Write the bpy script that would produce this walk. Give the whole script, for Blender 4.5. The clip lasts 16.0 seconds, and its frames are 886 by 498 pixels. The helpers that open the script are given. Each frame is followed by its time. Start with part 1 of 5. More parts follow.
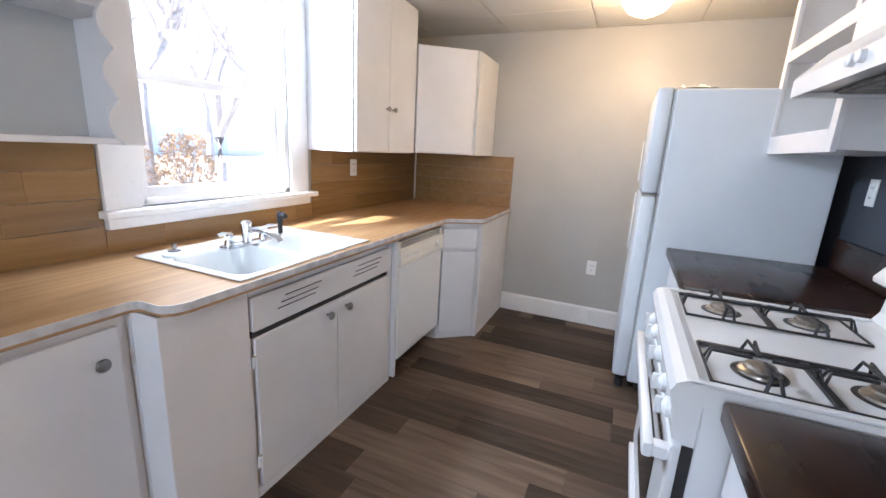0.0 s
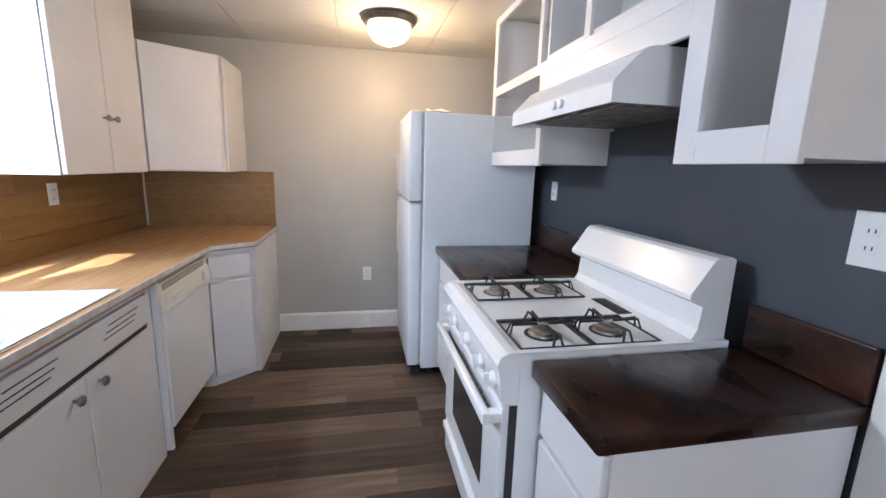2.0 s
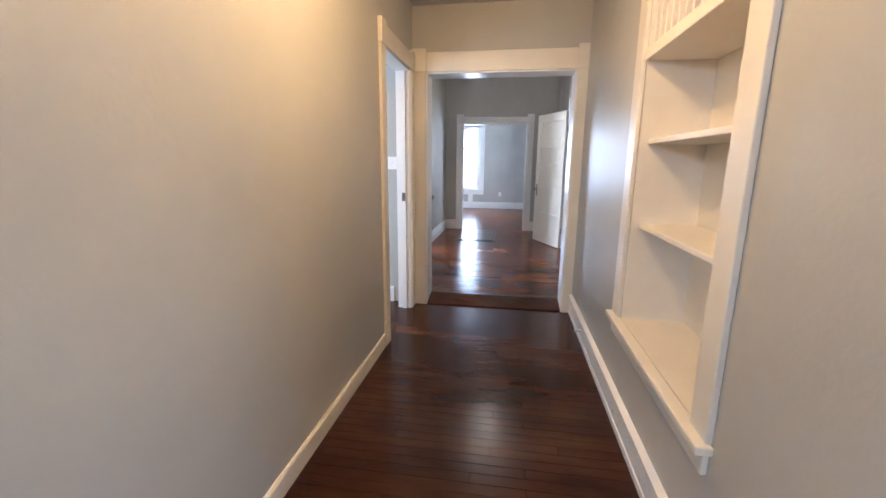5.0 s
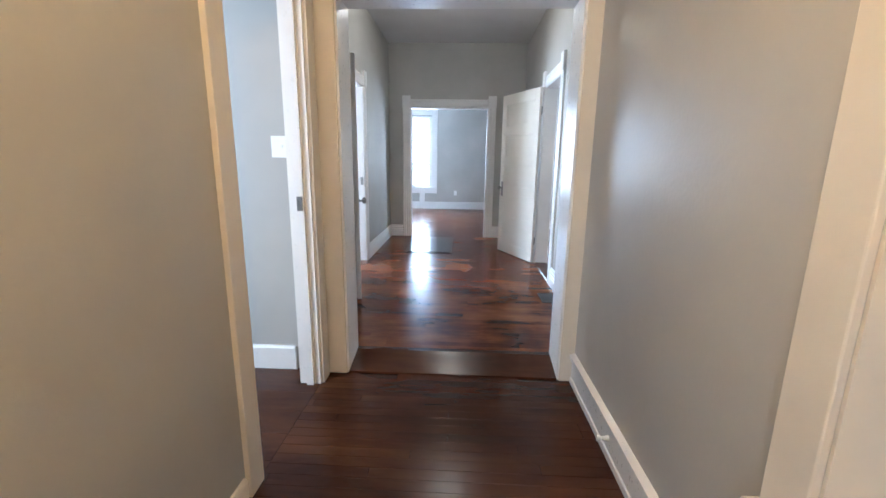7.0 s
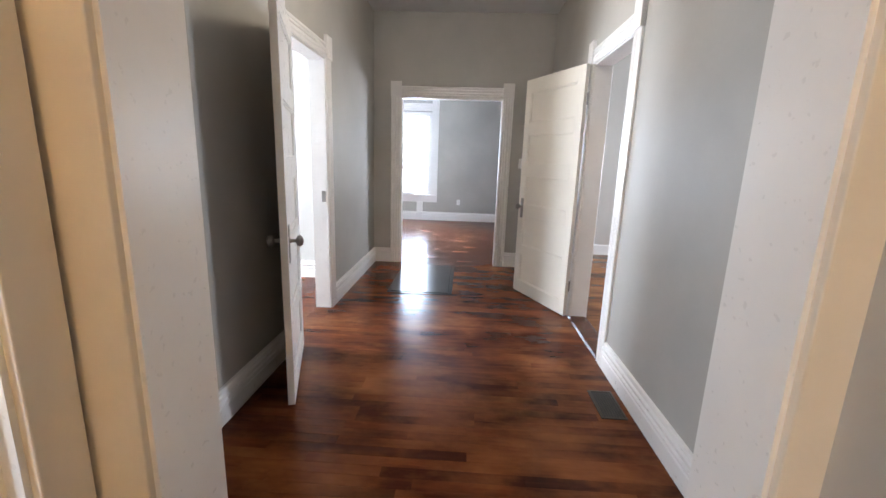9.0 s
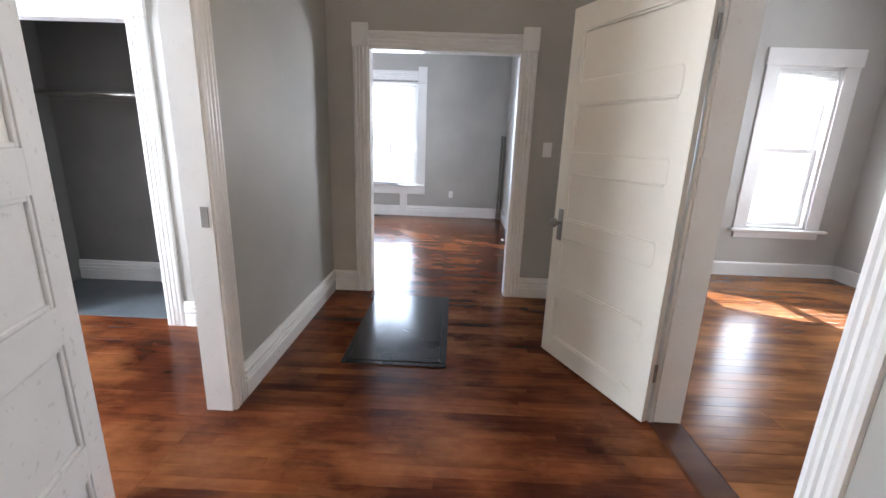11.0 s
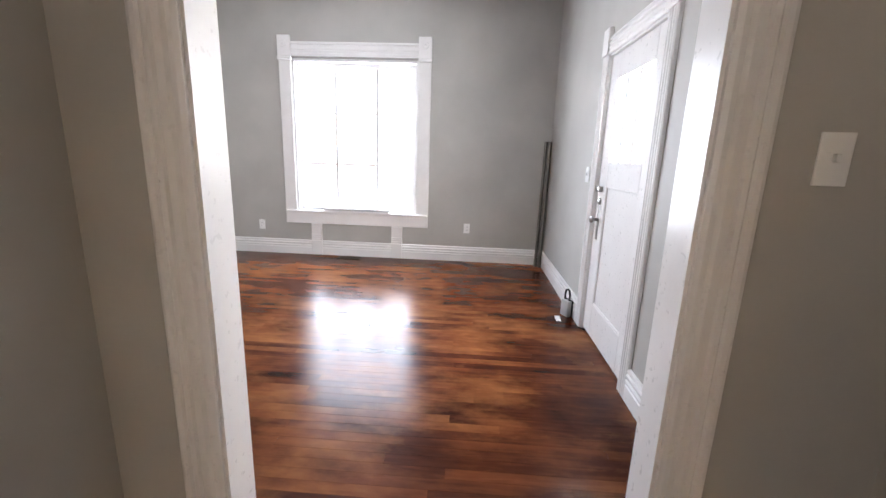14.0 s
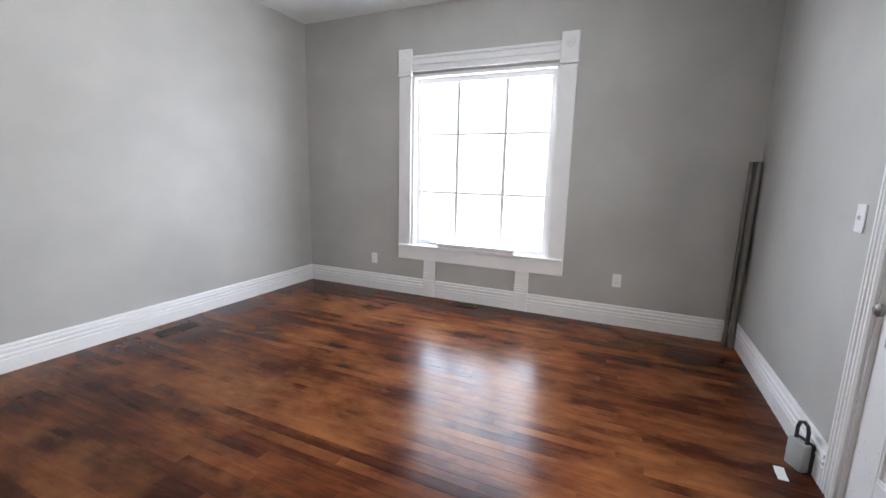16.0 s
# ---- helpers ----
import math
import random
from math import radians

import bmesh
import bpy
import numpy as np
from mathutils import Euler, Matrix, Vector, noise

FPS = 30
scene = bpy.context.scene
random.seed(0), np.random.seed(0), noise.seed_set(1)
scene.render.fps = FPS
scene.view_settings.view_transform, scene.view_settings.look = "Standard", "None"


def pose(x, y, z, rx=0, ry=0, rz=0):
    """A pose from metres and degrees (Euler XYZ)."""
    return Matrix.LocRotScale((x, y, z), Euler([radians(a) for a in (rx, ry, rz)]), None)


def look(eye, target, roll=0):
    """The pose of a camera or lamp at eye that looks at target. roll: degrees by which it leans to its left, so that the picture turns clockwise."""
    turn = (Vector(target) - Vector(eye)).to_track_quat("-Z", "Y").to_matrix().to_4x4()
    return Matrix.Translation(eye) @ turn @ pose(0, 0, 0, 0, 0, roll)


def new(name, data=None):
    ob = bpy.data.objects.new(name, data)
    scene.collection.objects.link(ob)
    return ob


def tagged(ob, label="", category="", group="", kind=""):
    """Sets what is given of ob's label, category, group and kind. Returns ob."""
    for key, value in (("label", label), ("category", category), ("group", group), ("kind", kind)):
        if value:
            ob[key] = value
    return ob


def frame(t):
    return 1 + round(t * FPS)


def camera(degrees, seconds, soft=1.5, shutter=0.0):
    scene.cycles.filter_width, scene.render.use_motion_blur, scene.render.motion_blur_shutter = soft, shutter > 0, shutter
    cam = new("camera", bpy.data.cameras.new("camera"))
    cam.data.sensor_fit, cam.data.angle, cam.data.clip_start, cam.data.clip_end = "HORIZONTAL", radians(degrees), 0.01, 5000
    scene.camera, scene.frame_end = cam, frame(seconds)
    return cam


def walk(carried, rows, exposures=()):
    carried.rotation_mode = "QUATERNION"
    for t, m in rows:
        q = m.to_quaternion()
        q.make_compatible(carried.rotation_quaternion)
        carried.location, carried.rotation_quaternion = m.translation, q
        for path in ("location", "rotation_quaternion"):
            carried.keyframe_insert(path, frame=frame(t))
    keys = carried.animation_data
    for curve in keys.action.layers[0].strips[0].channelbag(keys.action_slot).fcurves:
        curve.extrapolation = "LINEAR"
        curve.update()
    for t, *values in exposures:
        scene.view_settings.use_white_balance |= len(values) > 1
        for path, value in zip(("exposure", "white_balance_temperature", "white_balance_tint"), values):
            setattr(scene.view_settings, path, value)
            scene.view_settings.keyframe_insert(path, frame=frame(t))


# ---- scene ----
cam = camera(93.8, 16.0)
METRES, EYE, TILT, LEAN, TURN = 8.0, 1.5, 0.0, 0.0, 22.6
PATH = [
    (0, (-0.065, 0.552, 1.371), (-0.823, 2.343, 0.904), 3.1),
    (0.5, (-0.211, 0.587, 1.381), (-0.657, 2.481, 0.915), 3.2),
    (0.8, (-0.274, 0.548, 1.381), (-0.55, 2.476, 0.928), 2.7),
    (1, (-0.318, 0.558, 1.393), (-0.488, 2.5, 0.947), 2.2),
    (1.5, (-0.348, 0.524, 1.391), (-0.294, 2.484, 0.996), 1.8),
    (2, (-0.281, 0.514, 1.408), (0.113, 2.436, 1.023), 1.7),
    (2.5, (-0.145, 0.475, 1.398), (0.739, 2.228, 1.016), 1.3),
    (3, (0.037, 0.406, 1.403), (1.305, 1.903, 1.016), 0.5),
    (3.5, (0.217, 0.332, 1.403), (1.784, 1.514, 1.02), 0.5),
    (4, (0.384, 0.293, 1.391), (2.158, 1.131, 1.0), 0.4),
    (4.5, (0.567, 0.345, 1.366), (2.464, 0.841, 0.971), 0.5),
    (7, (2.288, 0.475, 1.27), (4.242, 0.563, 0.851), 0.8),
    (7.5, (2.675, 0.501, 1.289), (4.634, 0.547, 0.892), 1.5),
    (8, (3.073, 0.505, 1.305), (5.038, 0.521, 0.935), 0.9),
    (8.5, (3.455, 0.502, 1.319), (5.415, 0.591, 0.929), 2.0),
    (11, (5.466, 0.59, 1.367), (7.402, 0.635, 0.866), 2.0),
    (11.5, (5.908, 0.641, 1.371), (7.861, 0.66, 0.939), 2.4),
    (12, (6.344, 0.614, 1.366), (8.299, 0.595, 0.941), 1.6),
    (12.5, (6.753, 0.61, 1.349), (8.703, 0.635, 0.903), 1.7),
    (13, (7.208, 0.646, 1.331), (9.16, 0.673, 0.895), 1.4),
    (13.5, (7.56, 0.63, 1.354), (9.503, 0.75, 0.893), 1.5),
    (14, (7.981, 0.642, 1.313), (9.927, 0.758, 0.869), 1.9),
    (14.5, (8.304, 0.639, 1.305), (10.254, 0.84, 0.911), 2.3),
    (15, (8.61, 0.578, 1.302), (10.543, 0.943, 0.939), 2.3),
    (15.5, (8.855, 0.593, 1.311), (10.748, 1.138, 0.966), 1.5),
    (16, (9.025, 0.618, 1.333), (10.824, 1.419, 0.984), 1.4),
]
walk(cam, [(t, look(eye, target, roll)) for t, eye, target, roll in PATH],
     exposures=[(0, 2.05, 5800, 13), (1.5, 1.90, 5800, 14), (2, 1.82, 5900, 14), (3, 2.08, 6100, 13), (3.5, 2.05, 6250, 14), (4.5, 2.32, 5800, 13), (7, 2.58, 5350, 7), (8.5, 2.60, 6150, 12), (11, 2.20, 6350, 13), (12, 2.54, 6450, 14), (13.5, 2.56, 7050, 17), (14, 2.40, 7050, 17), (14.7, 2.05, 6900, 15), (15.5, 1.85, 6900, 14), (16, 1.88, 6900, 14)])

# ---- light ----
world = bpy.data.worlds.new("sky")
scene.world = world
world.use_nodes = True
wn = world.node_tree.nodes
sky = wn.new("ShaderNodeTexSky")
sky.sky_type, sky.sun_disc = "NISHITA", False
sky.sun_elevation, sky.sun_rotation = radians(45), radians(208)
world.node_tree.links.new(sky.outputs[0], wn["Background"].inputs[0])
wn["Background"].inputs[1].default_value = 0.15

sun = new("sun", bpy.data.lights.new("sun", "SUN"))
sun.data.energy, sun.data.angle, sun.data.color = 5.0, radians(0.5), (1.0, 0.94, 0.85)
sun.matrix_world = look((0, 0, 10), (0.47 * 5, 0.88 * 5, 10 - 1.0 * 5))


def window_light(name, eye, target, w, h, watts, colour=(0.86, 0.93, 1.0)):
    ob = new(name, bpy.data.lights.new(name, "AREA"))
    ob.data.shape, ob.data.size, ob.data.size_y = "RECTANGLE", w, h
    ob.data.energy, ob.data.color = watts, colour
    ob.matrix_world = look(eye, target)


def bulb_light(name, at, watts, colour, radius=0.09):
    ob = new(name, bpy.data.lights.new(name, "POINT"))
    ob.data.energy, ob.data.color, ob.data.shadow_soft_size = watts, colour, radius
    ob.matrix_world = Matrix.Translation(at)


window_light("daylight_kitchen", (-1.985, 2.04, 2.165), (-0.6, 1.7, 1.3), 0.74, 0.12, 19, (0.80, 0.90, 1.0))
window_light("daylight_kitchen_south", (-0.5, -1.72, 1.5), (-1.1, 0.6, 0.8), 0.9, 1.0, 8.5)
window_light("daylight_living", (13.12, 2.0, 1.5), (10, 2.0, 1.3), 1.35, 1.6, 34, (0.70, 0.83, 1.0))
window_light("daylight_bedroom", (10.14, -2.82, 1.4), (8, -2.6, 1.2), 0.5, 1.4, 8)
window_light("daylight_bedroom_south", (8.15, -3.73, 1.5), (7.7, -1, 1.3), 0.5, 1.4, 18)
window_light("daylight_left_room", (6.9, 4.62, 1.5), (7.0, 2, 1.2), 0.9, 1.3, 52)
window_light("daylight_side_room", (2.95, 3.0, 1.5), (4.4, 2.4, 1.2), 0.8, 1.2, 10)
window_light("daylight_entry", (10.59, -0.405, 1.56), (10.45, 2.5, 1.4), 0.85, 0.68, 42)
# assumed bulb, added to lift the middle room's walls and casings
bulb_light("added_room_bulb", (6.6, 0.6, 2.78), 4.0, (1.0, 0.88, 0.72))
bulb_light("kitchen_bulb", (-0.09, 3.3, 2.07), 5.5, (1.0, 0.66, 0.34))
bulb_light("hall_bulb", (2.35, 0.62, 2.42), 10.5, (1.0, 0.60, 0.25))

# ---- materials ----


def nodes_of(name):
    m = bpy.data.materials.new(name)
    m.use_nodes = True
    return m, m.node_tree.nodes, m.node_tree.links, m.node_tree.nodes["Principled BSDF"]


def surface(name, colour, rough=0.5, metal=0.0, var=0.08, scale=3.0, bump=0.0, bscale=60.0, coat=0.0, wear=None, lump=0.0, lscale=9.0):
    """Paint, plastic or metal with two scales of variation and a fine relief."""
    m, n, l, b = nodes_of(name)
    geo = n.new("ShaderNodeNewGeometry")
    big, fine = n.new("ShaderNodeTexNoise"), n.new("ShaderNodeTexNoise")
    big.inputs["Scale"].default_value, big.inputs["Detail"].default_value = scale, 4
    fine.inputs["Scale"].default_value, fine.inputs["Detail"].default_value = bscale, 3
    for t in (big, fine):
        l.new(geo.outputs["Position"], t.inputs["Vector"])
    ramp = n.new("ShaderNodeValToRGB")
    c = Vector(colour)
    dark, light = c * (1 - var), c * (1 + var)
    ramp.color_ramp.elements[0].color, ramp.color_ramp.elements[1].color = (*dark, 1), (*[min(v, 0.95) for v in light], 1)
    ramp.color_ramp.elements[0].position, ramp.color_ramp.elements[1].position = 0.3, 0.7
    l.new(big.outputs["Fac"], ramp.inputs["Fac"])
    out = ramp.outputs["Color"]
    if wear:
        spots = n.new("ShaderNodeTexNoise")
        spots.inputs["Scale"].default_value, spots.inputs["Detail"].default_value = 9, 8
        l.new(geo.outputs["Position"], spots.inputs["Vector"])
        cut = n.new("ShaderNodeValToRGB")
        cut.color_ramp.elements[0].position, cut.color_ramp.elements[1].position = 0.62, 0.72
        l.new(spots.outputs["Fac"], cut.inputs["Fac"])
        mix = n.new("ShaderNodeMix")
        mix.data_type = "RGBA"
        l.new(cut.outputs["Color"], mix.inputs["Factor"])
        l.new(out, mix.inputs["A"])
        mix.inputs["B"].default_value = (*wear, 1)
        out = mix.outputs["Result"]
    l.new(out, b.inputs["Base Color"])
    spread = 0.08 if rough > 0.29 else 0.015
    rr = n.new("ShaderNodeMapRange")
    rr.inputs["To Min"].default_value, rr.inputs["To Max"].default_value = max(rough - spread, 0.02), min(rough + spread, 1)
    l.new(fine.outputs["Fac"], rr.inputs["Value"])
    l.new(rr.outputs["Result"], b.inputs["Roughness"])
    b.inputs["Metallic"].default_value, b.inputs["Coat Weight"].default_value = metal, coat
    if bump:
        k = n.new("ShaderNodeBump")
        k.inputs["Strength"].default_value, k.inputs["Distance"].default_value = bump, 0.004
        l.new(fine.outputs["Fac"], k.inputs["Height"])
        if lump:
            rough_coat, k2 = n.new("ShaderNodeTexNoise"), n.new("ShaderNodeBump")
            rough_coat.inputs["Scale"].default_value, rough_coat.inputs["Detail"].default_value = lscale, 5
            rough_coat.inputs["Distortion"].default_value = 0.8
            l.new(geo.outputs["Position"], rough_coat.inputs["Vector"])
            k2.inputs["Strength"].default_value, k2.inputs["Distance"].default_value = lump, 0.02
            l.new(rough_coat.outputs["Fac"], k2.inputs["Height"])
            l.new(k2.outputs["Normal"], k.inputs["Normal"])
        l.new(k.outputs["Normal"], b.inputs["Normal"])
    return m


def timber(name, stops, along, rough=0.4, grain=28.0, stretch=14.0, pieces=0.35, blotch=0.5, bscale=1.3, bump=0.15, coat=0.0, grip=0.5, shine=0.5, worn=None, wscale=1.1, wat=0.60, drag=0.55):
    """Wood with grain along an axis, blotches and a tone of its own for each piece."""
    m, n, l, b = nodes_of(name)
    geo, info = n.new("ShaderNodeNewGeometry"), n.new("ShaderNodeObjectInfo")
    shift = n.new("ShaderNodeVectorMath")
    shift.operation = "MULTIPLY_ADD"
    l.new(info.outputs["Random"], shift.inputs[0])
    shift.inputs[1].default_value = (7.0, 9.0, 5.0) if pieces else (0, 0, 0)
    l.new(geo.outputs["Position"], shift.inputs[2])
    mp = n.new("ShaderNodeMapping")
    s = [1.0, 1.0, 1.0]
    s["xyz".index(along)] = 1.0 / stretch
    mp.inputs["Scale"].default_value = s
    l.new(shift.outputs["Vector"], mp.inputs["Vector"])
    g, bl = n.new("ShaderNodeTexNoise"), n.new("ShaderNodeTexNoise")
    g.inputs["Scale"].default_value, g.inputs["Detail"].default_value, g.inputs["Distortion"].default_value = grain, 6, 0.6
    l.new(mp.outputs["Vector"], g.inputs["Vector"])
    bl.inputs["Scale"].default_value, bl.inputs["Detail"].default_value = bscale, 5
    mp2 = n.new("ShaderNodeMapping")
    s2 = [1.6, 1.6, 1.6]
    s2["xyz".index(along)] = drag
    mp2.inputs["Scale"].default_value = s2
    l.new(geo.outputs["Position"], mp2.inputs["Vector"])
    l.new(mp2.outputs["Vector"], bl.inputs["Vector"])
    terms = [(g.outputs["Fac"], grip), (info.outputs["Random"], pieces * 0.5), (bl.outputs["Fac"], blotch * 0.9)]
    total = None
    for sock, w in terms:
        k = n.new("ShaderNodeMath")
        k.operation = "MULTIPLY_ADD"
        l.new(sock, k.inputs[0])
        k.inputs[1].default_value = w
        if total is None:
            k.inputs[2].default_value = 0
        else:
            l.new(total, k.inputs[2])
        total = k.outputs[0]
    ramp = n.new("ShaderNodeValToRGB")
    e = ramp.color_ramp.elements
    while len(e) < len(stops):
        e.new(0.5)
    for q, (p, c) in zip(e, stops):
        q.position, q.color = p, (*c, 1)
    l.new(total, ramp.inputs["Fac"])
    shade = ramp.outputs["Color"]
    if worn:
        patch, cut, mix = n.new("ShaderNodeTexNoise"), n.new("ShaderNodeValToRGB"), n.new("ShaderNodeMix")
        patch.inputs["Scale"].default_value, patch.inputs["Detail"].default_value, patch.inputs["Roughness"].default_value = wscale, 6, 0.6
        own = n.new("ShaderNodeVectorMath")
        own.operation, own.inputs[1].default_value = "MULTIPLY_ADD", (0.25, 0.25, 0.25)
        l.new(info.outputs["Random"], own.inputs[0])
        l.new(mp2.outputs["Vector"], own.inputs[2])
        l.new(own.outputs["Vector"], patch.inputs["Vector"])
        cut.color_ramp.elements[0].position, cut.color_ramp.elements[1].position = wat - 0.08, wat + 0.22
        cut.color_ramp.elements[1].color = (0.75, 0.75, 0.75, 1)
        l.new(patch.outputs["Fac"], cut.inputs["Fac"])
        mix.data_type = "RGBA"
        l.new(cut.outputs["Color"], mix.inputs["Factor"])
        l.new(shade, mix.inputs["A"])
        mix.inputs["B"].default_value = (*worn, 1)
        shade = mix.outputs["Result"]
    l.new(shade, b.inputs["Base Color"])
    rr = n.new("ShaderNodeMapRange")
    rr.inputs["To Min"].default_value, rr.inputs["To Max"].default_value = max(rough - 0.07, 0.03), rough + 0.12
    l.new(bl.outputs["Fac"], rr.inputs["Value"])
    l.new(rr.outputs["Result"], b.inputs["Roughness"])
    b.inputs["Coat Weight"].default_value, b.inputs["Coat Roughness"].default_value = coat, 0.12
    b.inputs["Specular IOR Level"].default_value = shine
    k = n.new("ShaderNodeBump")
    k.inputs["Strength"].default_value, k.inputs["Distance"].default_value = bump, 0.003
    l.new(g.outputs["Fac"], k.inputs["Height"])
    l.new(k.outputs["Normal"], b.inputs["Normal"])
    return m


def glowing(name, colour, strength):
    m, n, l, b = nodes_of(name)
    b.inputs["Base Color"].default_value = (0.9, 0.85, 0.75, 1)
    b.inputs["Emission Color"].default_value, b.inputs["Emission Strength"].default_value = (*colour, 1), strength
    return m


def clear_glass(name):
    m, n, l, b = nodes_of(name)
    n.remove(b)
    clear, gloss, mix = n.new("ShaderNodeBsdfTransparent"), n.new("ShaderNodeBsdfGlossy"), n.new("ShaderNodeMixShader")
    gloss.inputs["Roughness"].default_value, mix.inputs[0].default_value = 0.01, 0.05
    l.new(clear.outputs[0], mix.inputs[1])
    l.new(gloss.outputs[0], mix.inputs[2])
    l.new(mix.outputs[0], n["Material Output"].inputs["Surface"])
    return m


GREIGE = surface("greige_wall_paint", (0.46, 0.45, 0.425), 0.42, var=0.07, scale=1.4, bump=0.16, bscale=60, lump=0.12, lscale=3.5)
GREY = surface("grey_wall_paint", (0.43, 0.42, 0.395), 0.55, var=0.09, scale=1.6, bump=0.1, bscale=90, lump=0.09, lscale=2.5)
SLATE = surface("slate_blue_paint", (0.055, 0.064, 0.080), 0.5, var=0.12, scale=2.0, bump=0.2, bscale=90)
WHITE = surface("white_gloss_paint", (0.80, 0.79, 0.78), 0.3, var=0.03, scale=5, bump=0.15, bscale=45)
CREAM = surface("cream_trim_paint", (0.74, 0.69, 0.61), 0.35, var=0.04, scale=5, bump=0.2, bscale=45)
DOORW = surface("ivory_door_paint", (0.76, 0.73, 0.66), 0.32, var=0.03, scale=4, bump=0.15, bscale=40)
CABIN = surface("white_cabinet_paint", (0.74, 0.73, 0.735), 0.32, var=0.04, scale=4, bump=0.25, bscale=35)
# cabinet white greyed by hand: shade on open backs is in the colour
INSIDE = surface("inside_shade_grey", (0.60, 0.61, 0.60), 0.5, var=0.05, scale=3, bump=0.2, bscale=40)
CEIL = surface("ceiling_tile_paint", (0.62, 0.61, 0.585), 0.75, var=0.05, scale=2, bump=0.5, bscale=120)
CEILW = surface("white_ceiling_paint", (0.70, 0.70, 0.695), 0.7, var=0.04, scale=2, bump=0.4, bscale=90)
ENAMEL = surface("white_enamel", (0.82, 0.83, 0.84), 0.26, var=0.015, scale=6, coat=0.3)
FRIDGEP = surface("textured_white_enamel", (0.74, 0.78, 0.82), 0.28, var=0.02, scale=5, bump=0.25, bscale=420)
PORC = surface("sink_porcelain", (0.83, 0.86, 0.85), 0.1, var=0.02, scale=6, coat=0.4)
IVORY = surface("aged_ivory_plastic", (0.78, 0.76, 0.70), 0.35, var=0.03)
PLATE = surface("white_plate_plastic", (0.84, 0.84, 0.83), 0.3, var=0.02)
BLACK = surface("black_iron", (0.022, 0.022, 0.024), 0.42, var=0.2, scale=20, bump=0.3, bscale=200)
RUBBER = surface("black_rubber", (0.02, 0.02, 0.02), 0.6, var=0.2)
CHROME = surface("chrome", (0.75, 0.75, 0.76), 0.08, metal=1.0, var=0.05)
STEEL = surface("brushed_steel", (0.30, 0.29, 0.28), 0.28, metal=1.0, var=0.15, scale=15)
BRONZE = surface("bronze_register", (0.055, 0.045, 0.034), 0.55, metal=0.2, var=0.2, scale=20)
FILTER = surface("greasy_aluminium_mesh", (0.33, 0.31, 0.28), 0.45, metal=0.8, var=0.4, scale=22, bump=0.8, bscale=160)
BURNER = surface("burner_cap_metal", (0.34, 0.31, 0.27), 0.35, metal=0.9, var=0.25, scale=40)
DARKGLASS = surface("oven_window_glass", (0.035, 0.035, 0.035), 0.06, var=0.1)
BARS = surface("dull_grey_metal", (0.20, 0.19, 0.17), 0.45, metal=0.7, var=0.2, scale=12)
GROUT = surface("dark_joint", (0.03, 0.022, 0.018), 0.6, var=0.2)
# wall grey taken darker: the shade inside the closet is in the colour
CLOSET_SHADED = surface("grey_with_closet_shade", (0.2, 0.197, 0.19), 0.35, var=0.1, scale=2, bump=0.3, bscale=80)
MATBLK = surface("black_painted_plywood", (0.022, 0.023, 0.026), 0.16, var=0.4, scale=5, bump=0.12, bscale=14, wear=(0.035, 0.032, 0.03))
MATBLK.node_tree.nodes["Principled BSDF"].inputs["Specular IOR Level"].default_value = 0.3
GRAVEL = surface("dry_lawn", (0.50, 0.49, 0.46), 0.9, var=0.2, scale=0.8, bump=0.5, bscale=12)
BARK = surface("pale_bark", (0.40, 0.36, 0.34), 0.9, var=0.2, scale=6, bump=0.8, bscale=30)
SHRUB = surface("dry_shrub_leaves", (0.42, 0.28, 0.17), 0.8, var=0.35, scale=3)
SIDING = surface("pale_siding", (0.72, 0.72, 0.70), 0.7, var=0.06, scale=2)
ROOFING = surface("grey_shingle", (0.42, 0.41, 0.41), 0.9, var=0.2, scale=4)
GLASS = clear_glass("window_glass")
GLOW = glowing("lit_frosted_glass", (1.0, 0.80, 0.50), 2.0)

PLANK = timber("vinyl_plank", [(0.34, (0.024, 0.0148, 0.0100)), (0.62, (0.084, 0.056, 0.038)), (0.95, (0.215, 0.150, 0.104))], "x", 0.48, 26, 14, 0.85, 0.22, 1.6, 0.2, 0.0, 0.55, 0.3)
STAINED = timber("stained_board", [(0.26, (0.020, 0.0060, 0.0037)), (0.40, (0.064, 0.0172, 0.0080)), (0.52, (0.128, 0.0365, 0.0140)), (0.70, (0.24, 0.086, 0.029))], "y", 0.19, 34, 9, 0.24, 0.58, 2.6, 0.05, 0.0, 0.24, 0.115, (0.34, 0.135, 0.047), 1.3, 0.565, 1.0)
BEDWOOD = timber("golden_stained_board", [(0.36, (0.06, 0.022, 0.010)), (0.50, (0.16, 0.062, 0.023)), (0.66, (0.32, 0.13, 0.044)), (0.84, (0.46, 0.22, 0.08))], "y", 0.16, 22, 6, 0.25, 0.7, 2.2, 0.08, 0.0, 0.3, 0.14)
HALLWOOD = timber("dark_stained_board", [(0.28, (0.014, 0.0046, 0.0029)), (0.55, (0.045, 0.0140, 0.0066)), (0.88, (0.115, 0.041, 0.016))], "y", 0.20, 22, 6, 0.2, 0.8, 2.0, 0.08, 0.0, 0.26, 0.22, (0.095, 0.032, 0.013), 1.4, 0.58)
BUTCHER = timber("oak_laminate", [(0.28, (0.27, 0.145, 0.06)), (0.50, (0.47, 0.285, 0.135)), (0.74, (0.62, 0.42, 0.23))], "y", 0.3, 30, 18, 0.4, 0.3, 1.6, 0.05)
